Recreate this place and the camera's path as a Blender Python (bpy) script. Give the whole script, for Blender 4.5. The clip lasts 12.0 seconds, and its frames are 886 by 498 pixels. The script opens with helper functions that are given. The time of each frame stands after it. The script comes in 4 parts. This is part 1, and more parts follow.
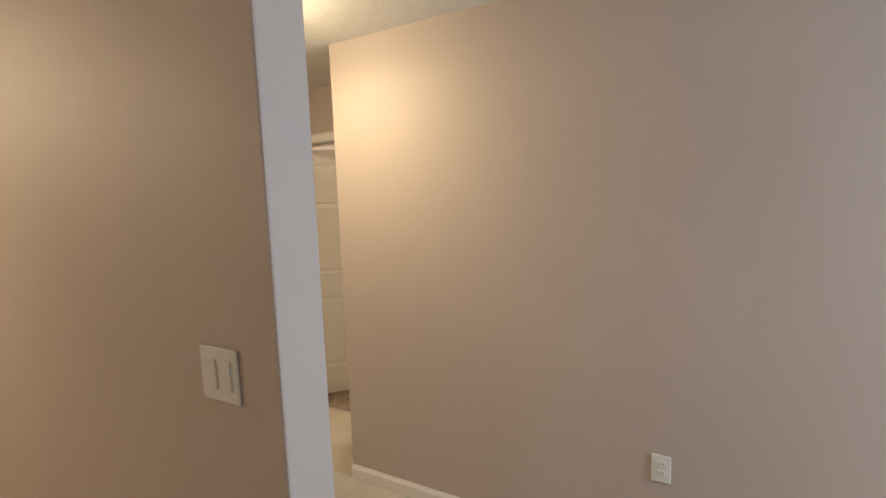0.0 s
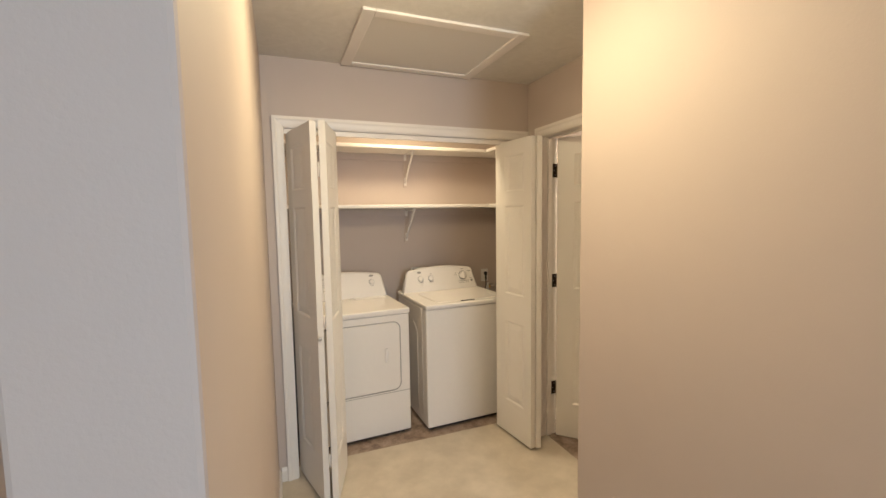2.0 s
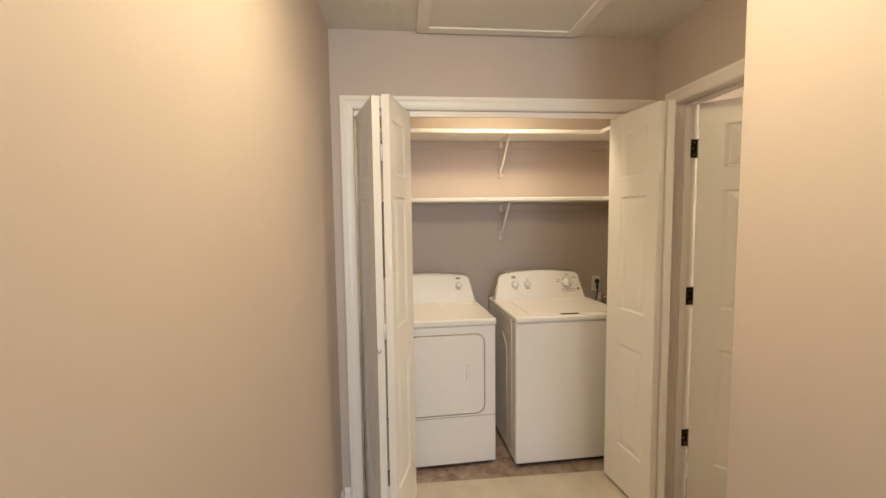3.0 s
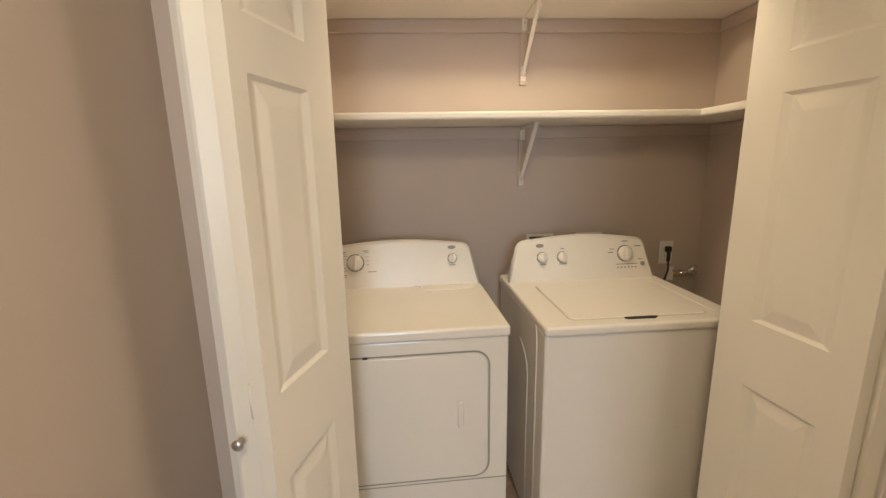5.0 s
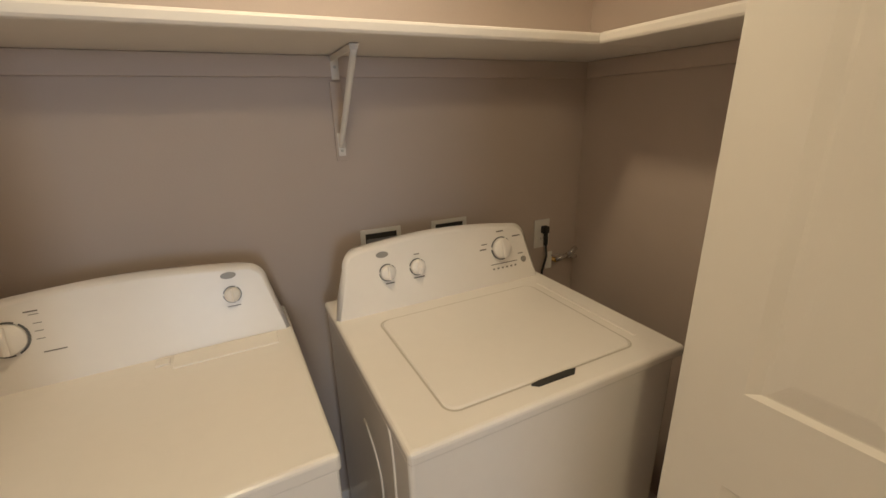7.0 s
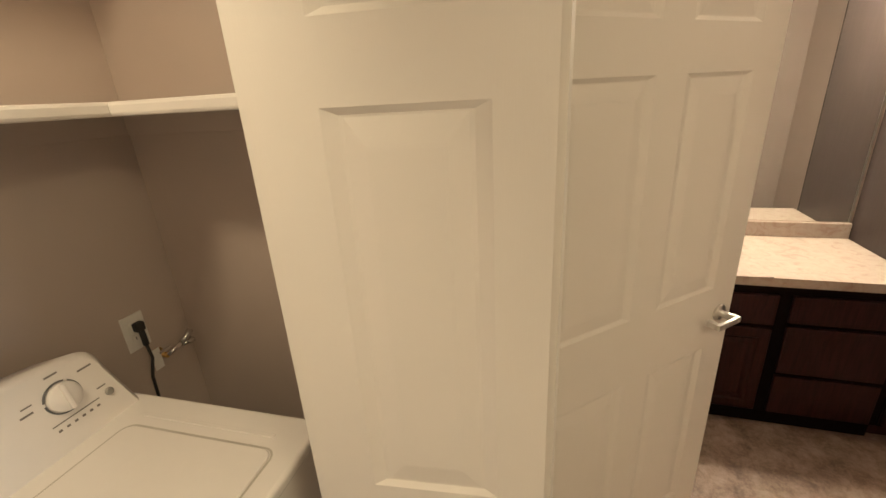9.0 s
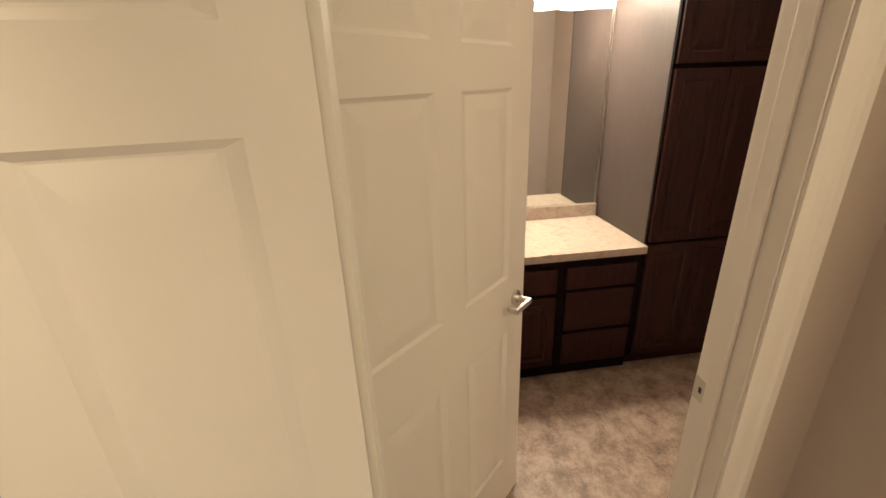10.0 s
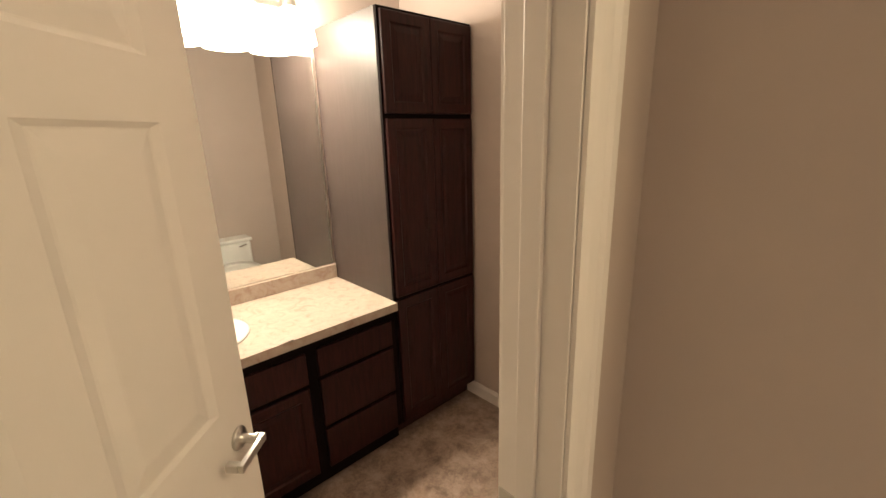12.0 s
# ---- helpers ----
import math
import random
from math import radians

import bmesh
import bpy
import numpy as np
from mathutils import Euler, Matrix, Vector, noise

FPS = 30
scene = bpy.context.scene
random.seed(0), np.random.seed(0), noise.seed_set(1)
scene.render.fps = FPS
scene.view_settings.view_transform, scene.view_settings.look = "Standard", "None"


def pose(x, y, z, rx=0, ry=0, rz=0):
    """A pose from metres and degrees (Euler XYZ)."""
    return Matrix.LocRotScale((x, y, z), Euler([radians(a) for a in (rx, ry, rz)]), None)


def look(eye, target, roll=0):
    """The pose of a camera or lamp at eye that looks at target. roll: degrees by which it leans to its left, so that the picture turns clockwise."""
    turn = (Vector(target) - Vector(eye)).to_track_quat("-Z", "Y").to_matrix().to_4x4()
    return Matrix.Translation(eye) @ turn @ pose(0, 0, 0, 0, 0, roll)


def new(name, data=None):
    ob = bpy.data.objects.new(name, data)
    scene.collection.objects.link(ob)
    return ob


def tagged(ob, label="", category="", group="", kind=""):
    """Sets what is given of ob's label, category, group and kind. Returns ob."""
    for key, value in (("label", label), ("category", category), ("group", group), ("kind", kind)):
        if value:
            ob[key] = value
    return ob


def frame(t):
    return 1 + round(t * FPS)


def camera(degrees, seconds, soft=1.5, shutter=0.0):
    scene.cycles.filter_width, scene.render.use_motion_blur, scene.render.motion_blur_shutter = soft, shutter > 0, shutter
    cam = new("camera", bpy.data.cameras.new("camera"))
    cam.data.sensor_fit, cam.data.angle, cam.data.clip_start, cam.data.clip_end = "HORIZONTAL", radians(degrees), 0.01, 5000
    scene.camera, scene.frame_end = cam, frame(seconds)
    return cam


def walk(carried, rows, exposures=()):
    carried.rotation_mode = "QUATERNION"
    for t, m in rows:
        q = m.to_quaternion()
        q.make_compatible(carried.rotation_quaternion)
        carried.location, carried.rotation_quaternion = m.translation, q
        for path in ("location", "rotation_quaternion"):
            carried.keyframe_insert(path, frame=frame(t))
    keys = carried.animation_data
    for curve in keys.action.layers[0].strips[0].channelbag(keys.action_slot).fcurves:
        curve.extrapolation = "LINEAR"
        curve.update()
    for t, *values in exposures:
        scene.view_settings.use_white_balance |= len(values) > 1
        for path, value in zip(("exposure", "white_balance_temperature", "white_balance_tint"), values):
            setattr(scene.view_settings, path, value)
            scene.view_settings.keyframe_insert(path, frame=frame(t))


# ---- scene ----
cam = camera(93.3, 12.0)
PATH = [
    (0, (-0.718, -2.782, 1.571), (1.05, -1.871, 1.358), -1.9),
    (0.5, (-0.504, -2.697, 1.575), (1.126, -1.556, 1.374), -1.8),
    (1, (-0.338, -2.683, 1.529), (1.097, -1.3, 1.362), -1.8),
    (1.5, (-0.161, -2.645, 1.56), (0.955, -0.995, 1.388), -1.6),
    (2, (-0.005, -2.525, 1.547), (0.718, -0.67, 1.381), -0.9),
    (2.5, (0.15, -2.338, 1.53), (0.545, -0.384, 1.378), -0.9),
    (3, (0.277, -2.149, 1.503), (0.465, -0.164, 1.349), -0.7),
    (3.2, (0.333, -2.062, 1.496), (0.48, -0.073, 1.337), -0.6),
    (4.8, (0.494, -1.173, 1.442), (0.594, 0.787, 1.059), -1.0),
    (5, (0.523, -1.066, 1.443), (0.626, 0.89, 1.034), -1.0),
    (5.5, (0.554, -0.819, 1.422), (0.675, 1.121, 0.953), -1.0),
    (6, (0.548, -0.597, 1.414), (0.825, 1.305, 0.862), -1.1),
    (6.5, (0.612, -0.45, 1.427), (1.137, 1.38, 0.814), -1.2),
    (7, (0.752, -0.349, 1.452), (1.528, 1.381, 0.815), -1.5),
    (7.2, (0.798, -0.338, 1.459), (1.684, 1.34, 0.828), -2.1),
    (8.8, (0.957, -0.292, 1.578), (2.746, 0.345, 0.948), -4.0),
    (9, (0.967, -0.32, 1.602), (2.754, 0.252, 0.91), -3.4),
    (9.5, (0.972, -0.34, 1.627), (2.825, -0.171, 0.895), -2.5),
    (10, (1.031, -0.359, 1.635), (2.874, -0.598, 0.896), -2.2),
    (10.5, (1.114, -0.381, 1.635), (2.863, -1.019, 0.905), -2.1),
    (11, (1.199, -0.439, 1.625), (2.841, -1.331, 0.913), -1.8),
    (11.5, (1.279, -0.529, 1.613), (2.833, -1.614, 0.975), -1.7),
    (12, (1.359, -0.566, 1.582), (2.774, -1.878, 1.052), -1.8),
]
walk(cam, [(t, look(eye, target, roll)) for t, eye, target, roll in PATH],
     [(0.0, 0.78), (0.5, 0.90), (1.0, 0.94), (2.0, 0.98), (3.0, 0.98), (5.0, 0.84), (6.5, 0.66), (7.2, 0.58), (9.0, 0.92), (10.0, 1.06), (12.0, 1.14)])

# ---- light ----
ROOM_H = 2.42


def world_sky():
    w = bpy.data.worlds.new("sky")
    scene.world = w
    w.use_nodes = True
    nt = w.node_tree
    sky = nt.nodes.new("ShaderNodeTexSky")
    sky.sky_type = "NISHITA"
    sky.sun_disc = False
    sky.sun_elevation = radians(35)
    sky.sun_rotation = radians(200)
    nt.nodes["Background"].inputs["Strength"].default_value = 0.12
    nt.links.new(sky.outputs[0], nt.nodes["Background"].inputs["Color"])


world_sky()


def lamp(name, kind, loc, power, color, size=0.1, aim=None, size_y=None):
    d = bpy.data.lights.new(name, kind)
    d.energy, d.color = power, color
    if kind == "AREA":
        d.size = size
        if size_y:
            d.shape, d.size_y = "RECTANGLE", size_y
    else:
        d.shadow_soft_size = size
    ob = new(name, d)
    ob.matrix_world = look(loc, aim) if aim else pose(*loc)
    return ob


WARM = (1.0, 0.825, 0.54)
HALL_WARM = (1.0, 0.828, 0.505)
CLOSET_LAMP = (0.90, 0.27)
HALL_LAMP = (0.48, -1.37)
SIDE_LAMP = (-1.22, 0.42)
lamp("hall_bulb", "POINT", (HALL_LAMP[0], HALL_LAMP[1], 2.28), 6.5, HALL_WARM, 0.16)
lamp("hall_glow", "AREA", (HALL_LAMP[0], HALL_LAMP[1], 2.315), 4.6, HALL_WARM, 0.36, (HALL_LAMP[0], HALL_LAMP[1] + 0.001, 0.0))
lamp("closet_bulb", "POINT", (CLOSET_LAMP[0], CLOSET_LAMP[1], 2.345), 3.3, WARM, 0.06)
lamp("closet_glow", "AREA", (CLOSET_LAMP[0], CLOSET_LAMP[1], 2.350), 3.2, WARM, 0.20, (CLOSET_LAMP[0], CLOSET_LAMP[1] + 0.001, 0.0))
lamp("side_bulb", "POINT", (SIDE_LAMP[0], SIDE_LAMP[1], 2.31), 38, WARM, 0.12)
lamp("daylight_window", "AREA", (0.55, -5.36, 1.5), 31, (0.62, 0.80, 1.0), 0.9, (0.2, -2.2, 1.4), 1.3)
for vy in (-1.526, -1.312, -1.097, -0.883):
    lamp("vanity_bulb", "POINT", (3.345, vy, 2.085), 3.7, (1.0, 0.86, 0.71), 0.04)


# ---- materials ----
def nodes_of(name):
    m = bpy.data.materials.new(name)
    m.use_nodes = True
    return m, m.node_tree, m.node_tree.nodes["Principled BSDF"]


def noise_node(nt, scale, detail=4.0, rough=0.6, stretch=None):
    tc = nt.nodes.new("ShaderNodeTexCoord")
    mp = nt.nodes.new("ShaderNodeMapping")
    if stretch:
        mp.inputs["Scale"].default_value = stretch
    nt.links.new(tc.outputs["Object"], mp.inputs["Vector"])
    n = nt.nodes.new("ShaderNodeTexNoise")
    n.inputs["Scale"].default_value = scale
    n.inputs["Detail"].default_value = detail
    n.inputs["Roughness"].default_value = rough
    nt.links.new(mp.outputs[0], n.inputs["Vector"])
    return n


def ramp(nt, src, stops):
    r = nt.nodes.new("ShaderNodeValToRGB")
    while len(r.color_ramp.elements) < len(stops):
        r.color_ramp.elements.new(0.5)
    for e, (p, c) in zip(r.color_ramp.elements, stops):
        e.position, e.color = p, (*c, 1)
    nt.links.new(src, r.inputs[0])
    return r


def bump(nt, bsdf, src, strength, dist):
    b = nt.nodes.new("ShaderNodeBump")
    b.inputs["Strength"].default_value = strength
    b.inputs["Distance"].default_value = dist
    nt.links.new(src, b.inputs["Height"])
    nt.links.new(b.outputs[0], bsdf.inputs["Normal"])
    return b


def painted(name, color, rough=0.6, vary=0.04, fine=260.0, relief=0.25, dist=0.0006, big=1.6):
    m, nt, p = nodes_of(name)
    n = noise_node(nt, big, 3.0)
    lo = tuple(c * (1 - vary) for c in color)
    hi = tuple(min(1, c * (1 + vary)) for c in color)
    r = ramp(nt, n.outputs["Fac"], [(0.3, lo), (0.7, hi)])
    nt.links.new(r.outputs[0], p.inputs["Base Color"])
    f = noise_node(nt, fine, 3.0)
    bump(nt, p, f.outputs["Fac"], relief, dist)
    p.inputs["Roughness"].default_value = rough
    return m


def plain(name, color, rough=0.4, metal=0.0, relief=0.1):
    m, nt, p = nodes_of(name)
    n = noise_node(nt, 30.0, 3.0)
    lo = tuple(c * 0.985 for c in color)
    r = ramp(nt, n.outputs["Fac"], [(0.3, lo), (0.7, color)])
    nt.links.new(r.outputs[0], p.inputs["Base Color"])
    p.inputs["Roughness"].default_value = rough
    p.inputs["Metallic"].default_value = metal
    return m


M_WALL = painted("greige wall paint", (0.535, 0.447, 0.393), 0.62, 0.03, 180.0, 0.35, 0.0008)


def ceiling_texture():
    m, nt, p = nodes_of("textured ceiling paint")
    n = noise_node(nt, 9.0, 5.0, 0.55)
    n.inputs["Distortion"].default_value = 2.2
    r = ramp(nt, n.outputs["Fac"], [(0.35, (0.70, 0.66, 0.60)), (0.7, (0.76, 0.72, 0.66))])
    nt.links.new(r.outputs[0], p.inputs["Base Color"])
    w = noise_node(nt, 28.0, 6.0, 0.7)
    w.inputs["Distortion"].default_value = 3.5
    bump(nt, p, w.outputs["Fac"], 0.5, 0.006)
    p.inputs["Roughness"].default_value = 0.85
    return m


M_CEIL = ceiling_texture()
M_TRIM = painted("white trim paint", (0.81, 0.75, 0.695), 0.38, 0.02, 90.0, 0.12, 0.0004)


def door_paint():
    m, nt, p = nodes_of("white moulded door paint")
    n = noise_node(nt, 3.0, 3.0)
    r = ramp(nt, n.outputs["Fac"], [(0.3, (0.765, 0.72, 0.665)), (0.7, (0.785, 0.74, 0.685))])
    nt.links.new(r.outputs[0], p.inputs["Base Color"])
    g = noise_node(nt, 40.0, 5.0, 0.6, (14.0, 14.0, 0.6))
    bump(nt, p, g.outputs["Fac"], 0.22, 0.0006)
    p.inputs["Roughness"].default_value = 0.36
    return m


M_DOOR = door_paint()


def carpet():
    m, nt, p = nodes_of("beige cut pile carpet")
    a = noise_node(nt, 5.0, 4.0, 0.6)
    b = noise_node(nt, 420.0, 2.0)
    mix = nt.nodes.new("ShaderNodeMath")
    mix.operation = "MULTIPLY_ADD"
    mix.inputs[1].default_value = 0.30
    nt.links.new(b.outputs["Fac"], mix.inputs[0])
    nt.links.new(a.outputs["Fac"], mix.inputs[2])
    r = ramp(nt, mix.outputs[0], [(0.5, (0.50, 0.43, 0.345)), (0.95, (0.66, 0.58, 0.475))])
    nt.links.new(r.outputs[0], p.inputs["Base Color"])
    bump(nt, p, mix.outputs[0], 0.7, 0.006)
    p.inputs["Roughness"].default_value = 0.95
    return m


M_CARPET = carpet()


def vinyl():
    m, nt, p = nodes_of("brown slate pattern vinyl")
    a = noise_node(nt, 9.0, 10.0, 0.74)
    a.inputs["Distortion"].default_value = 0.25
    b = noise_node(nt, 45.0, 6.0, 0.75)
    b.inputs["Distortion"].default_value = 1.0
    mix = nt.nodes.new("ShaderNodeMath")
    mix.operation = "MULTIPLY_ADD"
    mix.inputs[1].default_value = 0.30
    nt.links.new(b.outputs["Fac"], mix.inputs[0])
    nt.links.new(a.outputs["Fac"], mix.inputs[2])
    r = ramp(nt, mix.outputs[0], [(0.47, (0.13, 0.086, 0.068)), (0.59, (0.24, 0.168, 0.130)),
                                  (0.69, (0.34, 0.25, 0.195)), (0.78, (0.42, 0.32, 0.255)), (0.92, (0.27, 0.19, 0.15))])
    nt.links.new(r.outputs[0], p.inputs["Base Color"])
    bump(nt, p, mix.outputs[0], 0.3, 0.003)
    p.inputs["Roughness"].default_value = 0.5
    return m


M_VINYL = vinyl()


def laminate():
    m, nt, p = nodes_of("beige stone pattern laminate")
    a = noise_node(nt, 16.0, 8.0, 0.65)
    a.inputs["Distortion"].default_value = 1.2
    r = ramp(nt, a.outputs["Fac"], [(0.36, (0.38, 0.275, 0.215)), (0.46, (0.44, 0.355, 0.29)), (0.62, (0.48, 0.41, 0.345))])
    nt.links.new(r.outputs[0], p.inputs["Base Color"])
    p.inputs["Roughness"].default_value = 0.35
    return m


M_LAM = laminate()


def dark_wood(name, side=False):
    m, nt, p = nodes_of(name)
    g = noise_node(nt, 10.0, 6.0, 0.6, (6.0, 6.0, 0.7))
    g.inputs["Distortion"].default_value = 0.6
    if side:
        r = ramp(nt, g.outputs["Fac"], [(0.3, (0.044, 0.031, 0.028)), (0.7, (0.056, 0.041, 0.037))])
    else:
        r = ramp(nt, g.outputs["Fac"], [(0.3, (0.013, 0.0030, 0.0026)), (0.7, (0.043, 0.0100, 0.0080))])
    nt.links.new(r.outputs[0], p.inputs["Base Color"])
    bump(nt, p, g.outputs["Fac"], 0.06, 0.0006)
    p.inputs["Roughness"].default_value = 0.38 if side else 0.42
    p.inputs["Specular IOR Level"].default_value = 0.5 if side else 0.25
    return m


M_WOOD = dark_wood("espresso stained wood")
# Espresso frame taken to near-black: the shade between the fronts is in the colour.
M_FRAME_SHADED = plain("espresso face frame darkened for gap shade", (0.007, 0.0030, 0.0026), 0.85)
M_FRAME_SHADED.node_tree.nodes["Principled BSDF"].inputs["Specular IOR Level"].default_value = 0.12
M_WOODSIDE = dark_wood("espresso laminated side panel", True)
M_ENAMEL = plain("white appliance enamel", (0.82, 0.775, 0.735), 0.14)
M_CONSOLE = plain("white glossy console plastic", (0.82, 0.775, 0.735), 0.30)
M_PLASTIC = plain("white plastic", (0.78, 0.76, 0.72), 0.35)
M_GREY = plain("grey seam shadow line", (0.30, 0.28, 0.26), 0.4)
M_SEAM = plain("soft tan seam shadow line", (0.50, 0.455, 0.40), 0.5)
M_RING = plain("dark grey printed bezel ring", (0.13, 0.13, 0.13), 0.35)
M_PRINT = plain("grey-brown printed marks", (0.20, 0.18, 0.165), 0.5)
M_DARK = plain("dark gap", (0.03, 0.028, 0.026), 0.7)
M_BLACK = plain("black rubber", (0.02, 0.02, 0.02), 0.5)
M_NICKEL = plain("brushed satin nickel", (0.62, 0.60, 0.57), 0.28, 1.0)
M_CHROME = plain("polished chrome", (0.80, 0.80, 0.80), 0.08, 1.0)
M_BRONZE = plain("dark bronze hinge metal", (0.16, 0.13, 0.10), 0.35, 1.0)
M_BRASS = plain("brass valve", (0.70, 0.45, 0.18), 0.3, 1.0)
M_PORC = plain("white porcelain", (0.82, 0.81, 0.78), 0.08)
M_STUB = plain("grey pipe stub", (0.45, 0.45, 0.46), 0.4, 0.8)
M_HATCH = painted("ceiling-white access panel paint", (0.72, 0.675, 0.615), 0.6, 0.02, 120.0, 0.2, 0.0005)
M_MELAMINE = painted("white shelf paint", (0.78, 0.735, 0.69), 0.45, 0.02, 90.0, 0.15, 0.0004)


def emitter(name, color, strength):
    m, nt, p = nodes_of(name)
    p.inputs["Base Color"].default_value = (0.9, 0.88, 0.82, 1)
    p.inputs["Emission Color"].default_value = (*color, 1)
    p.inputs["Emission Strength"].default_value = strength
    p.inputs["Roughness"].default_value = 0.3
    return m


M_SHADE = emitter("lit frosted glass shade", (1.0, 0.88, 0.66), 5.0)
M_DOME = emitter("lit frosted glass dome", (1.0, 0.86, 0.60), 3.5)


def mirror_mat():
    m, nt, p = nodes_of("mirror glass")
    p.inputs["Base Color"].default_value = (0.86, 0.88, 0.86, 1)
    p.inputs["Metallic"].default_value = 1.0
    p.inputs["Roughness"].default_value = 0.015
    return m


M_MIRROR = mirror_mat()


def glass_mat():
    m, nt, p = nodes_of("window glass")
    p.inputs["Transmission Weight"].default_value = 1.0
    p.inputs["Roughness"].default_value = 0.0
    return m


M_GLASS = glass_mat()


# ---- mesh helpers ----
def box(bm, x0, x1, y0, y1, z0, z1, bevel=0.0, seg=2):
    vs = [bm.verts.new((x, y, z)) for x in (x0, x1) for y in (y0, y1) for z in (z0, z1)]
    fs = []
    for q in ((0, 1, 3, 2), (4, 6, 7, 5), (0, 4, 5, 1), (2, 3, 7, 6), (0, 2, 6, 4), (1, 5, 7, 3)):
        fs.append(bm.faces.new([vs[i] for i in q]))
    if bevel > 0:
        es = list({e for f in fs for e in f.edges})
        bmesh.ops.bevel(bm, geom=es, offset=bevel, segments=seg, affect="EDGES", profile=0.5)
    return vs


def lathe(bm, profile, m, seg=24, cap=True):
    """Turns (radius, height) pairs about the local z axis and lays them by the pose m."""
    rings = []
    for r, h in profile:
        rings.append([bm.verts.new(m @ Vector((r * math.cos(a), r * math.sin(a), h)))
                      for a in (2 * math.pi * i / seg for i in range(seg))])
    for a, b in zip(rings, rings[1:]):
        for i in range(seg):
            j = (i + 1) % seg
            f = bm.faces.new((a[i], a[j], b[j], b[i]))
            f.smooth = True
    if cap:
        bm.faces.new(list(reversed(rings[0])))
        bm.faces.new(rings[-1])
    return rings


def tube(bm, pts, r, seg=10):
    pts = [Vector(p) for p in pts]
    rings = []
    for i, p in enumerate(pts):
        d = (pts[min(i + 1, len(pts) - 1)] - pts[max(i - 1, 0)]).normalized()
        q = d.to_track_quat("Z", "Y").to_matrix()
        rings.append([bm.verts.new(p + q @ Vector((r * math.cos(a), r * math.sin(a), 0)))
                      for a in (2 * math.pi * k / seg for k in range(seg))])
    for a, b in zip(rings, rings[1:]):
        best = min(range(seg), key=lambda s: sum((a[i].co - b[(i + s) % seg].co).length for i in range(seg)))
        for i in range(seg):
            j = (i + 1) % seg
            f = bm.faces.new((a[i], a[j], b[(j + best) % seg], b[(i + best) % seg]))
            f.smooth = True
    bm.faces.new(list(reversed(rings[0])))
    bm.faces.new(rings[-1])


def part(name, bm, material, parent=None, label=""):
    me = bpy.data.meshes.new(name)
    bmesh.ops.recalc_face_normals(bm, faces=bm.faces[:])
    bm.to_mesh(me)
    bm.free()
    me.materials.append(material)
    ob = new(name, me)
    if parent:
        ob.parent = parent
    if label:
        ob["label"] = label
    return ob


def thing(name, m, label, category, group=""):
    ob = new(name)
    ob.empty_display_size = 0.1
    ob.matrix_world = m
    return tagged(ob, label, category, group)


def boxes(name, material, parent, rows, bevel=0.0, label="", seg=2):
    bm = bmesh.new()
    for r in rows:
        box(bm, *r, bevel=bevel, seg=seg)
    return part(name, bm, material, parent, label)


def structure(name, material, rows, bevel=0.0, label=""):
    return tagged(boxes(name, material, None, rows, bevel), label, "", "", "structure")


# ---- plan ----
XL, XR = -0.068, 1.62          # the hall's side walls
YS = -1.228                    # the short return wall beside the bathroom door
XC = 1.064                     # the corner's other face
WT = 0.115
PT = 0.123                    # thickness of the hall partition
CL, CR, CB = -0.040, 1.92, 0.93  # the closet inside
OX0, OX1, OZ = 0.040, 1.560, 2.04  # closet opening
DY0, DY1 = -1.034, -0.170     # bathroom door opening
BXW = XR + WT                 # bathroom side of that wall
BX1 = 3.499                    # mirror wall
BY0 = -2.264                   # bathroom far wall
WY = -2.160                    # end of the hall's left wall
H = ROOM_H

# ---- structure ----
SY = -1.35                    # edge of the landing over the stairwell
structure("floor", M_CARPET, [(-3.2, XC + 0.0, -5.4, SY, -0.1, 0.0), (XL - PT, XC, SY, 0.112, -0.1, 0.0),
                              (XC, XR + 0.05, YS, 0.112, -0.1, 0.0)], 0, "beige cut pile carpet")
structure("stairwell_floor", M_CARPET, [(-3.2, XL - PT, SY, 1.0, -1.50, -1.40)], 0, "beige carpeted landing at the foot of the stairwell")
structure("wall_stairwell_south", M_WALL, [(-3.2, XL - PT, SY - 0.1, SY, -1.4, -0.101)], 0, "greige painted stairwell wall")
structure("wall_stairwell_east", M_WALL, [(XL - PT, XL, SY - 0.1, 1.1, -1.4, -0.101)], 0, "greige painted stairwell wall")
structure("closet_floor", M_VINYL, [(CL, CR, 0.112, CB, -0.1, -0.004)], 0, "brown slate pattern vinyl floor under the machines")
structure("bathroom_floor", M_VINYL, [(XR + 0.05, BX1, BY0, 0.0, -0.1, -0.002), (XC + WT, XR + 0.05, BY0, YS - WT, -0.1, -0.002)], 0, "brown slate pattern sheet vinyl floor")
structure("wall_hall_west", M_WALL, [(XL - PT, XL, WY, 0.008, -0.03, H + 0.03)], 0.006, "greige painted partition with a squared end")
structure("wall_closet_front", M_WALL, [(XL - PT, XR + WT - 0.001, 0.001, WT, OZ + 0.015, H)], 0, "greige painted wall over the closet opening")
structure("wall_closet_front_west", M_WALL, [(XL - PT, OX0 - 0.015, 0.001, WT, 0, OZ + 0.015)], 0, "greige painted wall beside the closet opening")
structure("wall_closet_front_east", M_WALL, [(OX1 + 0.015, XR, 0.001, WT, 0, OZ + 0.015)], 0, "greige painted wall beside the closet opening")
structure("wall_closet_west", M_WALL, [(XL - PT, CL, WT, CB + WT, 0, H)], 0, "greige painted closet wall")
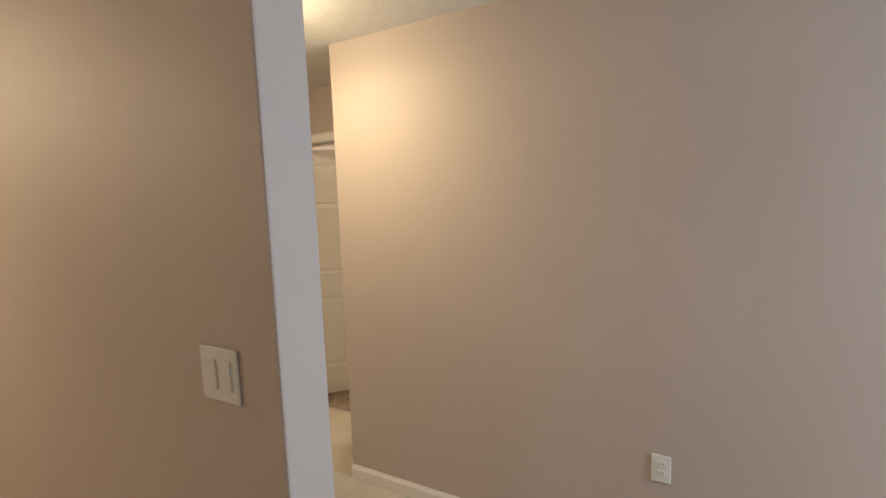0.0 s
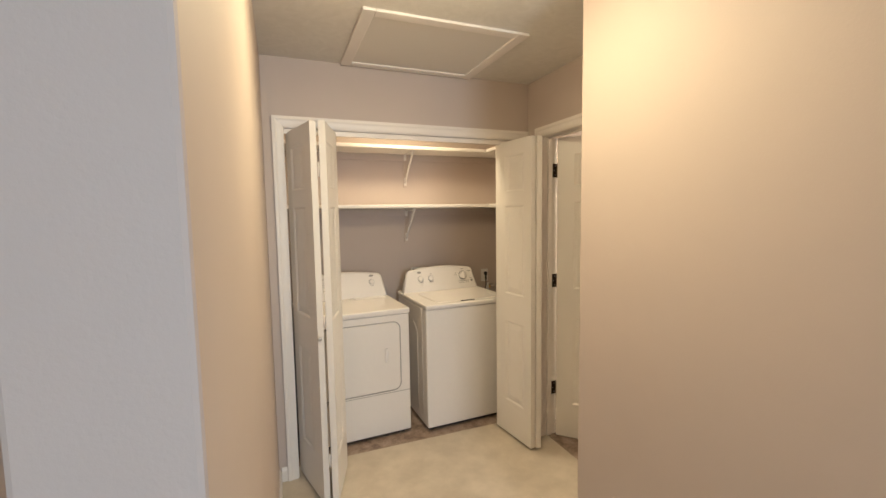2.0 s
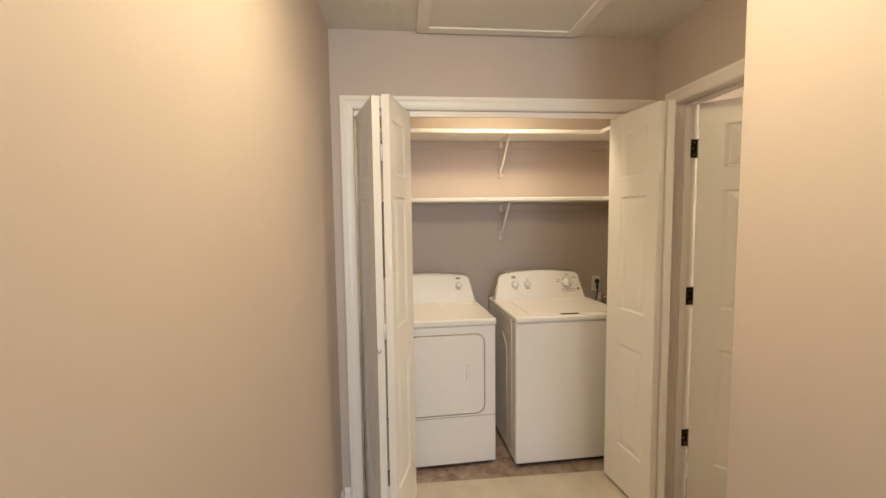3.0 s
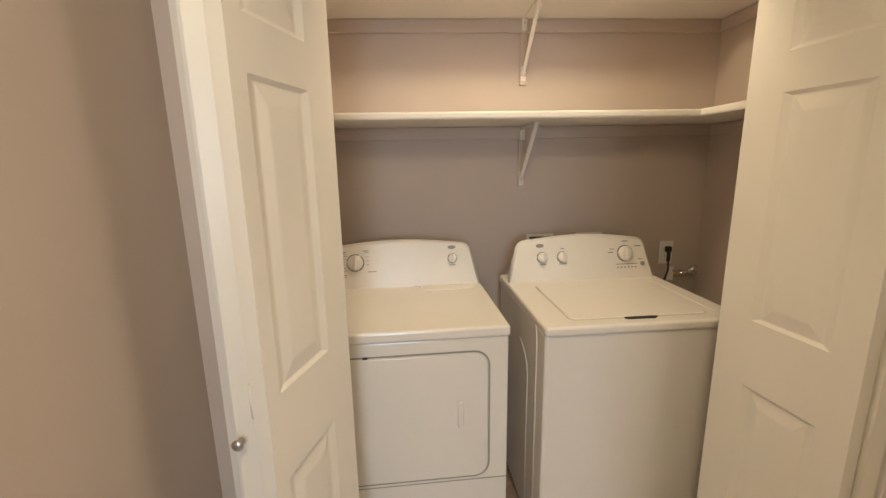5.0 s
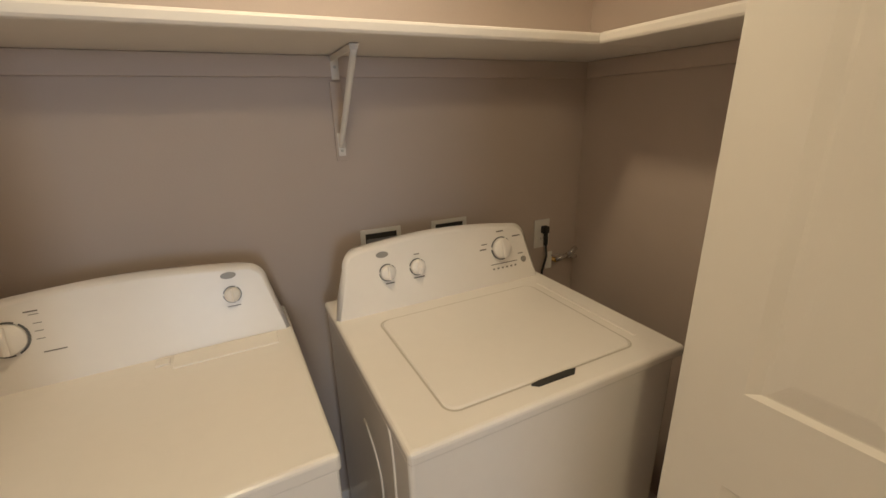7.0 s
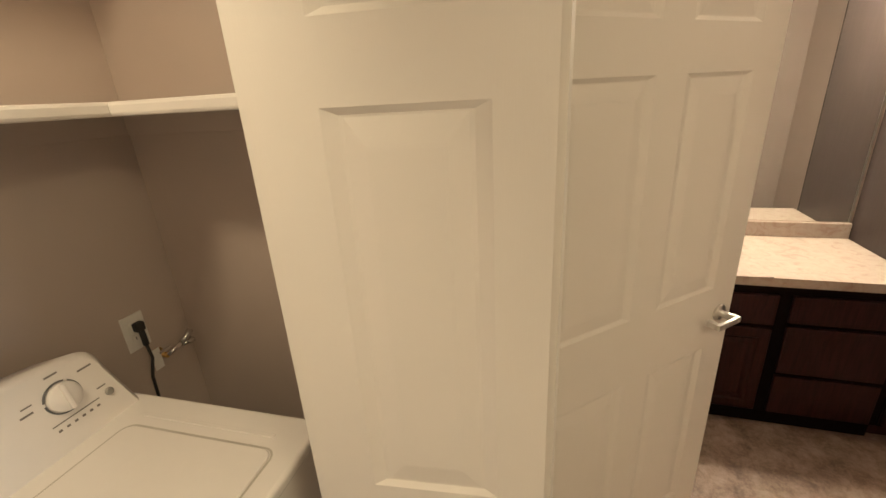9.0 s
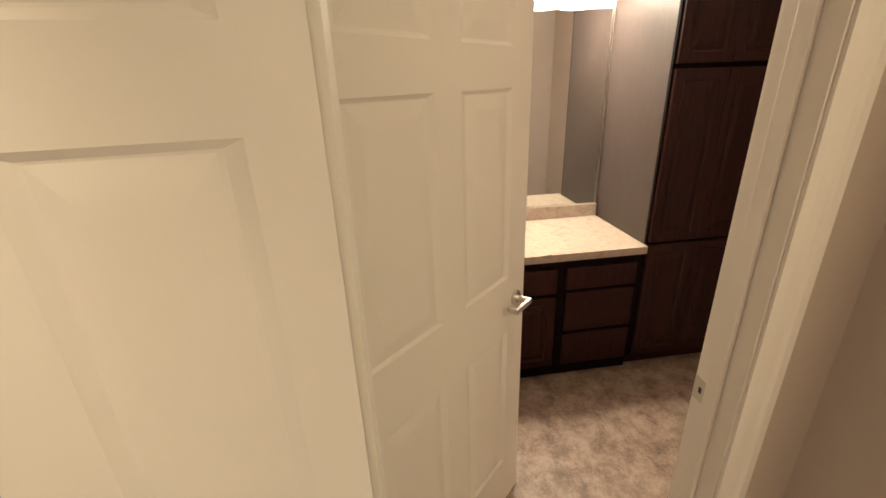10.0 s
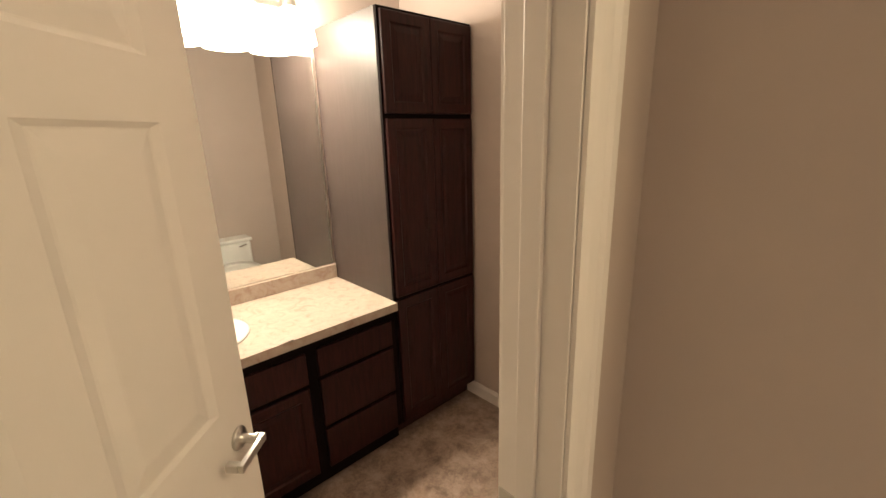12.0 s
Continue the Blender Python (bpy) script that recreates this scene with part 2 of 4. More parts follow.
structure("wall_closet_back", M_WALL, [(CL, CR, CB, CB + WT, 0, H)], 0, "greige painted closet back wall")
structure("wall_closet_east", M_WALL, [(CR, CR + WT, WT, CB + WT, 0, H)], 0, "greige painted closet wall")
structure("wall_bathroom_door", M_WALL, [(XR, BXW, DY1 + 0.015, -0.0005, 0, 2.055), (XR, BXW, YS - WT, DY0 - 0.015, 0, 2.055),
                                         (XR, BXW, YS - WT, -0.0005, 2.055, H)], 0, "greige painted wall round the bathroom door")
structure("wall_return", M_WALL, [(XC + WT + 0.0005, XR + 0.03, YS - WT, YS, -0.03, H + 0.03)], 0.004, "greige painted return wall")
structure("wall_room_east", M_WALL, [(XC, XC + WT, -5.4, YS + 0.0005, -0.03, H + 0.03)], 0.005, "greige painted long wall")
structure("wall_bathroom_north", M_WALL, [(BXW, BX1, 0.0, WT - 0.001, 0, H)], 0, "greige painted bathroom wall")
structure("wall_bathroom_south", M_WALL, [(XC + WT, BX1, BY0 - WT, BY0, 0, H)], 0, "greige painted bathroom wall")
structure("wall_bathroom_mirror", M_WALL, [(BX1, BX1 + WT, BY0 - WT, WT, 0, H)], 0, "greige painted wall behind the vanity")
structure("wall_side_north", M_WALL, [(-3.2, XL - PT, 1.0, 1.1, -1.4, H)], 0, "greige painted wall lit by a ceiling lamp")
structure("wall_side_west", M_WALL, [(-3.3, -3.2, -5.4, 1.1, -1.4, H)], 0, "greige painted wall")
structure("wall_window", M_WALL, [(-3.3, 0.05, -5.5, -5.4, 0, H), (1.05, XC + WT, -5.5, -5.4, 0, H), (0.05, 1.05, -5.5, -5.4, 0, 0.8),
                                  (0.05, 1.05, -5.5, -5.4, 2.15, H)], 0, "greige painted wall with a window")
structure("ceiling", M_CEIL, [(-3.3, BX1 + WT, -5.5, 1.1, H, H + 0.1)], 0, "off-white swirl-textured ceiling")


def window():
    t = tagged(new("window_1"), "white framed daylit window", "window", "", "structure")
    boxes("window_frame", M_TRIM, t, [(0.05, 0.11, -5.48, -5.42, 0.8, 2.15), (0.99, 1.05, -5.48, -5.42, 0.8, 2.15),
                                      (0.11, 0.99, -5.48, -5.42, 0.8, 0.86), (0.11, 0.99, -5.48, -5.42, 2.09, 2.15),
                                      (0.11, 0.99, -5.475, -5.425, 1.45, 1.5)])
    boxes("window_sill", M_TRIM, t, [(-0.02, 1.09, -5.398, -5.33, 0.775, 0.798)], 0.004)
    p = boxes("pane", M_GLASS, t, [(0.11, 0.99, -5.452, -5.448, 0.86, 1.45), (0.11, 0.99, -5.452, -5.448, 1.5, 2.09)])
    p.visible_shadow = False


window()


def casing_profile(w):
    return [(0.0, 0.0), (w, 0.0), (w, 0.016), (w * 0.72, 0.017), (w * 0.55, 0.013), (w * 0.25, 0.011), (w * 0.12, 0.009), (0.0, 0.007)]


def casing_run(bm, p0, p1, out, width_dir, w=0.057, mitre0=0.0, mitre1=0.0):
    """A moulded strip from p0 to p1 along the opening's edge; out is the way it stands off the wall."""
    p0, p1, out, wd = Vector(p0), Vector(p1), Vector(out), Vector(width_dir)
    d = (p1 - p0).normalized()
    prof = casing_profile(w)
    a = [bm.verts.new(p0 + wd * u + out * v - d * u * mitre0) for u, v in prof]
    b = [bm.verts.new(p1 + wd * u + out * v + d * u * mitre1) for u, v in prof]
    bm.faces.new(a)
    bm.faces.new(list(reversed(b)))
    for i in range(len(a)):
        j = (i + 1) % len(a)
        bm.faces.new((a[j], a[i], b[i], b[j]))


def frame_closet():
    t = tagged(new("closet_trim"), "white moulded casing round the laundry closet opening", "door casing", "", "structure")
    e = 0.004
    bm = bmesh.new()
    casing_run(bm, (OX0 - e, -0.001, 0), (OX0 - e, -0.001, OZ + e), (0, -1, 0), (-1, 0, 0), mitre1=1)
    part("casing", bm, M_TRIM, t)
    bm = bmesh.new()
    casing_run(bm, (OX1 + e, -0.001, 0), (OX1 + e, -0.001, OZ + e), (0, -1, 0), (1, 0, 0), w=0.054, mitre1=1)
    part("casing", bm, M_TRIM, t)
    bm = bmesh.new()
    casing_run(bm, (OX0 - e, -0.001, OZ + e), (OX1 + e, -0.001, OZ + e), (0, -1, 0), (0, 0, 1), mitre0=1, mitre1=0.95)
    part("casing", bm, M_TRIM, t)
    boxes("jamb", M_TRIM, t, [(OX0 - 0.014, OX0, 0.0, WT, 0, OZ), (OX1, OX1 + 0.014, 0.0, WT, 0, OZ), (OX0 - 0.014, OX1 + 0.014, 0.0, WT, OZ, OZ + 0.014)])
    boxes("track", M_NICKEL, t, [(OX0 + 0.002, OX1 - 0.002, 0.035, 0.055, OZ - 0.022, OZ - 0.001)], 0.002, "white metal bifold track")
    boxes("track_fascia", M_TRIM, t, [(OX0 + 0.001, OX1 - 0.001, 0.018, 0.030, OZ - 0.030, OZ - 0.001)], 0.002)


frame_closet()


def frame_bathroom():
    t = tagged(new("door_trim"), "white moulded casing and jamb of the bathroom door", "door casing", "", "structure")
    e = 0.004
    top = 2.04
    for x, out, nm in ((XR - 0.001, (-1, 0, 0), "casing"), (BXW + 0.001, (1, 0, 0), "casing")):
        bm = bmesh.new()
        casing_run(bm, (x, DY1 + e, 0), (x, DY1 + e, top + e), out, (0, 1, 0), mitre1=1)
        part(nm, bm, M_TRIM, t)
        bm = bmesh.new()
        casing_run(bm, (x, DY0 - e, 0), (x, DY0 - e, top + e), out, (0, -1, 0), w=0.062, mitre1=0.92)
        part(nm, bm, M_TRIM, t)
        bm = bmesh.new()
        casing_run(bm, (x, DY0 - e, top + e), (x, DY1 + e, top + e), out, (0, 0, 1), mitre0=1, mitre1=1)
        part(nm, bm, M_TRIM, t)
    boxes("jamb", M_TRIM, t, [(XR, BXW, DY1, DY1 + 0.014, 0, top)], 0.001)
    boxes("jamb", M_TRIM, t, [(XR, BXW, DY0 - 0.014, DY0, 0, top)], 0.001)
    boxes("head_jamb", M_TRIM, t, [(XR, BXW, DY0 - 0.014, DY1 + 0.014, top, top + 0.014)], 0.001)
    sx0, sx1 = BXW - 0.036 - 0.036, BXW - 0.038
    boxes("door_stop", M_TRIM, t, [(sx0, sx1, DY1 - 0.011, DY1 - 0.0005, 0, top - 0.001)], 0.002)
    boxes("door_stop", M_TRIM, t, [(sx0, sx1, DY0 + 0.0005, DY0 + 0.011, 0, top - 0.001)], 0.002)
    boxes("door_stop", M_TRIM, t, [(sx0, sx1, DY0 + 0.012, DY1 - 0.012, top - 0.012, top - 0.0005)], 0.002)
    boxes("strike_plate", M_NICKEL, t, [(BXW - 0.034, BXW + 0.003, DY0 - 0.0005, DY0 + 0.0018, 0.925, 0.985)], 0.0005, "satin nickel strike plate")
    boxes("strike_hole", M_DARK, t, [(BXW - 0.022, BXW - 0.013, DY0 + 0.0012, DY0 + 0.0022, 0.947, 0.963)])


frame_bathroom()


def baseboards():
    rows = [("x", XL, WY, -0.018, 1), ("x", XR, YS + 0.013, DY0 - 0.066, -1), ("x", XC, -5.39, YS, -1),
            ("x", XR, DY1 + 0.064, -0.018, -1), ("x", XL - PT, WY, SY, -1),
            ("y", YS, XC, XR - 0.013, 1), ("y", WY, XL - PT, XL, -1), ("y", 0.0, XL + 0.013, OX0 - 0.064, -1),
            ("y", CB, CL + 0.013, CR - 0.013, -1), ("x", CR, WT, CB, -1), ("x", CL, WT, CB, 1),
            ("y", BY0, XC + WT + 0.013, 2.99, 1), ("x", BXW, YS - WT, DY0 - 0.066, 1), ("x", XC + WT, BY0, YS - WT, 1), ("y", 0.0, BXW + 0.013, 2.90, -1)]
    for axis, at, a, b, side in rows:
        bm = bmesh.new()
        prof = [(0, 0), (0.0125, 0), (0.0125, 0.062), (0.009, 0.072), (0.006, 0.076), (0.005, 0.083), (0, 0.083)]
        ends = []
        for s in (a, b):
            ends.append([bm.verts.new((at + side * u, s, v) if axis == "x" else (s, at + side * u, v)) for u, v in prof])
        bm.faces.new(ends[0])
        bm.faces.new(list(reversed(ends[1])))
        for i in range(len(prof)):
            j = (i + 1) % len(prof)
            bm.faces.new((ends[0][j], ends[0][i], ends[1][i], ends[1][j]))
        tagged(part("baseboard", bm, M_TRIM), "white moulded baseboard", "", "", "structure")


baseboards()


def hatch():
    x0, x1, y0, y1 = 0.36, 1.175, -0.71, -0.012
    t = thing("attic_hatch", pose((x0 + x1) / 2, (y0 + y1) / 2, H), "white painted attic access panel with flat trim in the ceiling", "attic hatch")
    hx, hy, w = (x1 - x0) / 2, (y1 - y0) / 2, 0.057
    boxes("panel", M_HATCH, t, [(-hx + w - 0.004, hx - w + 0.004, -hy + w - 0.004, hy - w + 0.004, -0.006, -0.0005)])
    for sx, a in ((1, 0), (-1, 0)):
        boxes("trim_board", M_TRIM, t, [(sx * hx - w if sx > 0 else -hx, hx if sx > 0 else -hx + w, -hy, hy, -0.014, -0.001)], 0.003)
    for sy in (1, -1):
        boxes("trim_board", M_TRIM, t, [(-hx + w + 0.001, hx - w - 0.001, hy - w if sy > 0 else -hy, hy if sy > 0 else -hy + w, -0.0138, -0.001)], 0.003)


hatch()


# ---- doors ----
def panel_face(bm, w, h, y, s, xs, zs):
    """One moulded face in the plane y; s is +1 when the slab lies on its +y side. xs, zs: spans of the panels."""
    gx = sorted({0.0, w, *[v for p in xs for v in p]})
    gz = sorted({0.0, h, *[v for p in zs for v in p]})
    cache = {}

    def vert(x, z, d=0.0):
        k = (round(x, 5), round(z, 5), round(d, 5))
        if k not in cache:
            cache[k] = bm.verts.new((x, y + s * d, z))
        return cache[k]

    for xa, xb in zip(gx, gx[1:]):
        for za, zb in zip(gz, gz[1:]):
            if (xa, xb) in xs and (za, zb) in zs:
                prev = [vert(xa, za), vert(xb, za), vert(xb, zb), vert(xa, zb)]
                for ix, iz, depth in ((0.004, 0.002, 0.0014), (0.020, 0.009, 0.0062), (0.026, 0.012, 0.0064), (0.052, 0.045, 0.0014), (0.057, 0.050, 0.0010)):
                    cur = [vert(xa + ix, za + iz, depth), vert(xb - ix, za + iz, depth),
                           vert(xb - ix, zb - iz, depth), vert(xa + ix, zb - iz, depth)]
                    for i in range(4):
                        j = (i + 1) % 4
                        bm.faces.new((prev[i], prev[j], cur[j], cur[i]))
                    prev = cur
                bm.faces.new(prev)
            else:
                bm.faces.new((vert(xa, za), vert(xb, za), vert(xb, zb), vert(xa, zb)))
    return gx, gz


def slab(bm, w, h, t, xs, zs):
    """A moulded door leaf from x 0 to w, y 0 to t, z 0 to h, panelled on both faces."""
    gx, gz = panel_face(bm, w, h, 0.0, 1, xs, zs)
    panel_face(bm, w, h, t, -1, xs, zs)
    for x in (0.0, w):
        for a, b in zip(gz, gz[1:]):
            bm.faces.new([bm.verts.new(c) for c in ((x, 0, a), (x, t, a), (x, t, b), (x, 0, b))])
    for z in (0.0, h):
        for a, b in zip(gx, gx[1:]):
            bm.faces.new([bm.verts.new(c) for c in ((a, 0, z), (b, 0, z), (b, t, z), (a, t, z))])
    bmesh.ops.remove_doubles(bm, verts=bm.verts[:], dist=0.0001)


ROWS = [(0.235, 0.795), (0.985, 1.577), (1.672, 1.905)]


def lay(p, q):
    """The pose whose x runs from p to q in the plan."""
    return pose(p[0], p[1], 0.0, 0, 0, math.degrees(math.atan2(q[1] - p[1], q[0] - p[0])))


def leaf(name, p, q, parent, side=1, span=(0.075, 0.275)):
    """A bifold leaf whose pivot line runs from p to q; side says on which side of it the thickness lies."""
    w = math.dist(p, q)
    bm = bmesh.new()
    slab(bm, w, 2.000, 0.033, [span], ROWS)
    for v in bm.verts:
        v.co.z += 0.018
        if side < 0:
            v.co.y -= 0.033
    ob = part(name, bm, M_DOOR, parent)
    ob.matrix_basis = lay(p, q)
    return ob


def bifold(pivot, fold_in, fold_out, guide, sides, label, span):
    t = thing("bifold_door", Matrix(), label, "bifold door", "closet bifold doors")
    leaf("leaf", pivot, fold_in, t, sides[0])
    leaf("leaf", fold_out, guide, t, sides[1], span)
    cx, cy = (fold_in[0] + fold_out[0]) / 2, (fold_in[1] + fold_out[1]) / 2
    for z in (0.25, 1.0, 1.78):
        bm = bmesh.new()
        lathe(bm, [(0.005, -0.035), (0.005, 0.035)], pose(cx, cy + 0.012, z), 10)
        part("hinge", bm, M_TRIM, t, "white painted hinge")
    return t


LEFT = bifold((0.050, 0.045), (0.154, -0.321), (0.228, -0.345), (0.322, -0.010), (1, 1), "white moulded bifold closet door folded open", (0.042, 0.240))
RIGHT = bifold((1.524, 0.045), (1.488, -0.312), (1.452, -0.303), (1.406, 0.068), (1, -1), "white moulded bifold closet door folded flat open", (0.070, 0.272))


def round_knob(parent, loc, rz):
    bm = bmesh.new()
    lathe(bm, [(0.006, 0.0), (0.005, 0.008), (0.006, 0.011), (0.0105, 0.015), (0.0115, 0.019), (0.009, 0.022), (0.003, 0.0235)],
          pose(*loc) @ pose(0, 0, 0, 0, 0, rz) @ pose(0, 0, 0, 0, -90, 0), 16)
    part("knob", bm, M_NICKEL, parent, "small round nickel knob")


round_knob(LEFT, (0.162, -0.321, 0.918), 88)


def bath_door():
    ang = -46.2
    w, t_ = 0.825, 0.035
    d = thing("door", pose(BXW + 0.008, DY1 - 0.006, 0, 0, 0, ang), "white moulded six-panel door standing open into the bathroom", "door")
    bm = bmesh.new()
    slab(bm, w, 2.025, t_, [(0.106, 0.378), (0.475, 0.720)], [(0.235, 0.830), (1.030, 1.605), (1.708, 1.915)])
    for v in bm.verts:
        v.co += Vector((0.004, -t_ - 0.002, 0.010))
    part("slab", bm, M_DOOR, d)
    hx, z = w - 0.055, 0.950
    for s, y in ((-1, -t_ - 0.002), (1, -0.002)):
        hnd = None
        bm = bmesh.new()
        m = pose(hx, y, z, 90 if s < 0 else -90, 0, 0)
        lathe(bm, [(0.026, 0.0), (0.0265, 0.004), (0.024, 0.008), (0.011, 0.009), (0.010, 0.040), (0.011, 0.048)], m, 24)
        hnd = part("door_handle", bm, M_NICKEL, d, "satin nickel lever handle")
        bm = bmesh.new()
        yy = y + s * 0.048
        for x0, x1, y0, y1 in ((hx - 0.008, hx + 0.009, yy - s * 0.012, yy + s * 0.012), (hx - 0.092, hx - 0.008, yy + s * 0.001, yy + s * 0.012), (hx - 0.092, hx - 0.076, yy + s * 0.001, yy - s * 0.026)):
            box(bm, x0, x1, min(y0, y1), max(y0, y1), z - 0.009, z + 0.009, bevel=0.002)
        part("lever", bm, M_NICKEL, hnd)
    boxes("latch_plate", M_NICKEL, d, [(w + 0.0035, w + 0.0055, -t_ + 0.004, -0.008, z - 0.028, z + 0.028)])
    for z in (0.335, 1.085, 1.825):
        bm = bmesh.new()
        lathe(bm, [(0.0062, -0.045), (0.0062, 0.045)], pose(-0.002, 0.002, z), 12)
        for k in (-0.018, 0.018):
            lathe(bm, [(0.0068, k - 0.001), (0.0068, k + 0.001)], pose(-0.002, 0.002, z), 12)
        part("hinge", bm, M_BRONZE, d, "dark bronze butt hinge")
        bm = bmesh.new()
        box(bm, 0.0005, 0.0035, -t_ + 0.002, -0.003, z - 0.045, z + 0.045)
        part("hinge_leaf", bm, M_BRONZE, d, "dark bronze hinge plate")
    jm = tagged(new("hinge_plates"), "dark bronze hinge plates let into the jamb", "hinge")
    for z in (0.335, 1.085, 1.825):
        pl = boxes("hinge_plate", M_BRONZE, jm, [(BXW - 0.032, BXW + 0.001, DY1 - 0.0018, DY1 - 0.0002, z - 0.045, z + 0.045)])
        for dx, dz in ((-0.010, 0.029), (-0.020, 0.0), (-0.010, -0.029)):
            bm = bmesh.new()
            lathe(bm, [(0.0045, 0.0), (0.0040, 0.0012), (0.0015, 0.0016)], pose(BXW + dx, DY1 - 0.0017, z + dz, 90), 12)
            part("screw", bm, M_NICKEL, pl, "bright screw head")


bath_door()


# ---- shelves ----
def shelving(z, back, side):
    t = thing("wall_shelf", pose(0, 0, z), "white painted closet shelf carried on cleats and a bracket", "shelf", "closet shelves")
    bm = bmesh.new()
    box(bm, CL + 0.001, CR - 0.001, CB - back, CB - 0.001, -0.009, 0.019, bevel=0.007)
    part("shelf_board", bm, M_MELAMINE, t)
    bm = bmesh.new()
    box(bm, CR - side, CR - 0.001, WT + 0.03, CB - back - 0.001, -0.009, 0.019, bevel=0.007)
    part("shelf_board", bm, M_MELAMINE, t)
    boxes("cleat", M_WALL, t, [(CL + 0.001, CR - 0.001, CB - 0.019, CB - 0.001, -0.064, -0.010)], 0.002, "painted cleat under the shelf")
    boxes("cleat", M_WALL, t, [(CR - 0.019, CR - 0.001, WT + 0.03, CB - 0.0192, -0.064, -0.010)], 0.002, "painted cleat under the shelf")
    boxes("cleat", M_WALL, t, [(CL + 0.001, CL + 0.019, WT + 0.14, CB - 0.0192, -0.064, -0.010)], 0.002, "painted cleat under the shelf")


def bracket(x, z):
    """A pressed metal shelf bracket: wall plate, top arm and diagonal strut."""
    t = thing("shelf_bracket", pose(x, CB, z), "white metal shelf bracket with a diagonal strut", "bracket", "shelf brackets")
    boxes("wall_block", M_WALL, t, [(-0.016, 0.016, -0.012, -0.001, -0.285, -0.066)], 0.002, "painted backing strip")
    boxes("wall_plate", M_MELAMINE, t, [(-0.011, 0.011, -0.0225, -0.0195, -0.062, -0.003)], 0.001)
    boxes("foot_plate", M_MELAMINE, t, [(-0.0105, 0.0105, -0.016, -0.0125, -0.270, -0.205)], 0.001)
    boxes("top_arm", M_MELAMINE, t, [(-0.011, 0.011, -0.262, -0.0225, -0.007, -0.002), (-0.011, -0.008, -0.262, -0.024, -0.018, -0.006)], 0.001)
    bm = bmesh.new()
    tube(bm, [(0, -0.0165, -0.245), (0, -0.026, -0.222), (0, -0.245, -0.022), (0, -0.262, -0.009)], 0.0085, 8)
    part("strut", bm, M_MELAMINE, t)
    for z in (-0.030, -0.255):
        bm = bmesh.new()
        lathe(bm, [(0.004, 0.0), (0.004, 0.002), (0.002, 0.003)], pose(0.0, -0.0225 if z > -0.1 else -0.016, z, 90), 10)
        part("screw", bm, M_NICKEL, t)


shelving(1.606, 0.374, 0.315)
shelving(2.060, 0.300, 0.30)
bracket(1.004, 1.597)
bracket(1.004, 2.062)


# ---- washer and dryer ----
def console_outline(w, z0, z1, r):
    pts = [(0.004, z0)]
    sx = 0.040
    for i in range(9):
        a = math.pi - (math.pi / 2) * i / 8
        pts.append((sx + r + r * math.cos(a), z1 - 0.020 - r + r * math.sin(a)))
    for i in range(1, 12):
        u = i / 12
        pts.append((sx + r + (w - 2 * sx - 2 * r) * u, z1 - 0.020 + 0.020 * math.sin(math.pi * u)))
    for i in range(9):
        a = math.pi / 2 - (math.pi / 2) * i / 8
        pts.append((w - sx - r + r * math.cos(a), z1 - 0.020 - r + r * math.sin(a)))
    pts.append((w - 0.004, z0))
    return pts


def console(t, w, yb, z0, z1, th, cut=0.0):
    """The raised control panel: an arched outline with a front that leans back."""
    bm = bmesh.new()
    out = console_outline(w - cut, z0, z1, 0.050)
    lean = 0.045
    front, back, rim = [], [], []
    for x, z in out:
        u = (z - z0) / (z1 - z0)
        rim.append(bm.verts.new((x, yb - th + lean * u + 0.012, z)))
        cx = (w - cut) / 2
        front.append(bm.verts.new((cx + (x - cx) * 0.972, yb - th + lean * u, z0 + (z - z0) * 0.93)))
        back.append(bm.verts.new((cx + (x - cx) * 0.90, yb, z0 + (z - z0) * 0.86)))
    n = len(out)
    bm.faces.new(front)
    bm.faces.new(list(reversed(back)))
    for i in range(n):
        j = (i + 1) % n
        for a, b in ((front, rim), (rim, back)):
            f = bm.faces.new((a[j], a[i], b[i], b[j]))
            f.smooth = i != n - 1
    return part("console", bm, M_CONSOLE, t)


def on_console(x, z, yb, z0, z1, th, d=0.0):
    u = (z - z0) / (z1 - z0) / 0.93
    slope = math.degrees(math.atan2(0.045, (z1 - z0) * 0.93))
    return pose(x, yb - th + 0.045 * u, z, 90 - slope, 0, 0) @ pose(0, 0, d)


def dial(t, m, r, ring=True):
    bm = bmesh.new()
    lathe(bm, [(r, -0.001), (r, 0.010), (r * 0.92, 0.014), (r * 0.3, 0.015)], m, 32)
    k = part("knob", bm, M_CONSOLE, t, "round white control knob")
    bm = bmesh.new()
    box(bm, -r * 0.16, r * 0.16, -r * 0.93, r * 0.93, 0.0145, 0.024, bevel=0.003)
    bmesh.ops.transform(bm, matrix=m, verts=bm.verts[:])
    part("grip", bm, M_CONSOLE, k)
    if ring:
        bm = bmesh.new()
        for i in range(28):
            if i % 9 == 4:
                continue
            a0, a1 = 2 * math.pi * i / 28, 2 * math.pi * (i + 1) / 28
            q = [(r * 1.03, a0), (r * 1.13, a0), (r * 1.13, a1), (r * 1.03, a1)]
            lo = [bm.verts.new(m @ Vector((c * math.cos(a), c * math.sin(a), 0.0002))) for c, a in q]
            hi = [bm.verts.new(m @ Vector((c * math.cos(a), c * math.sin(a), 0.0022))) for c, a in q]
            bm.faces.new(lo)
            bm.faces.new(hi)
            for k2 in range(4):
                bm.faces.new((lo[k2], lo[(k2 + 1) % 4], hi[(k2 + 1) % 4], hi[k2]))
        part("ring", bm, M_RING, k, "grey bezel ring")


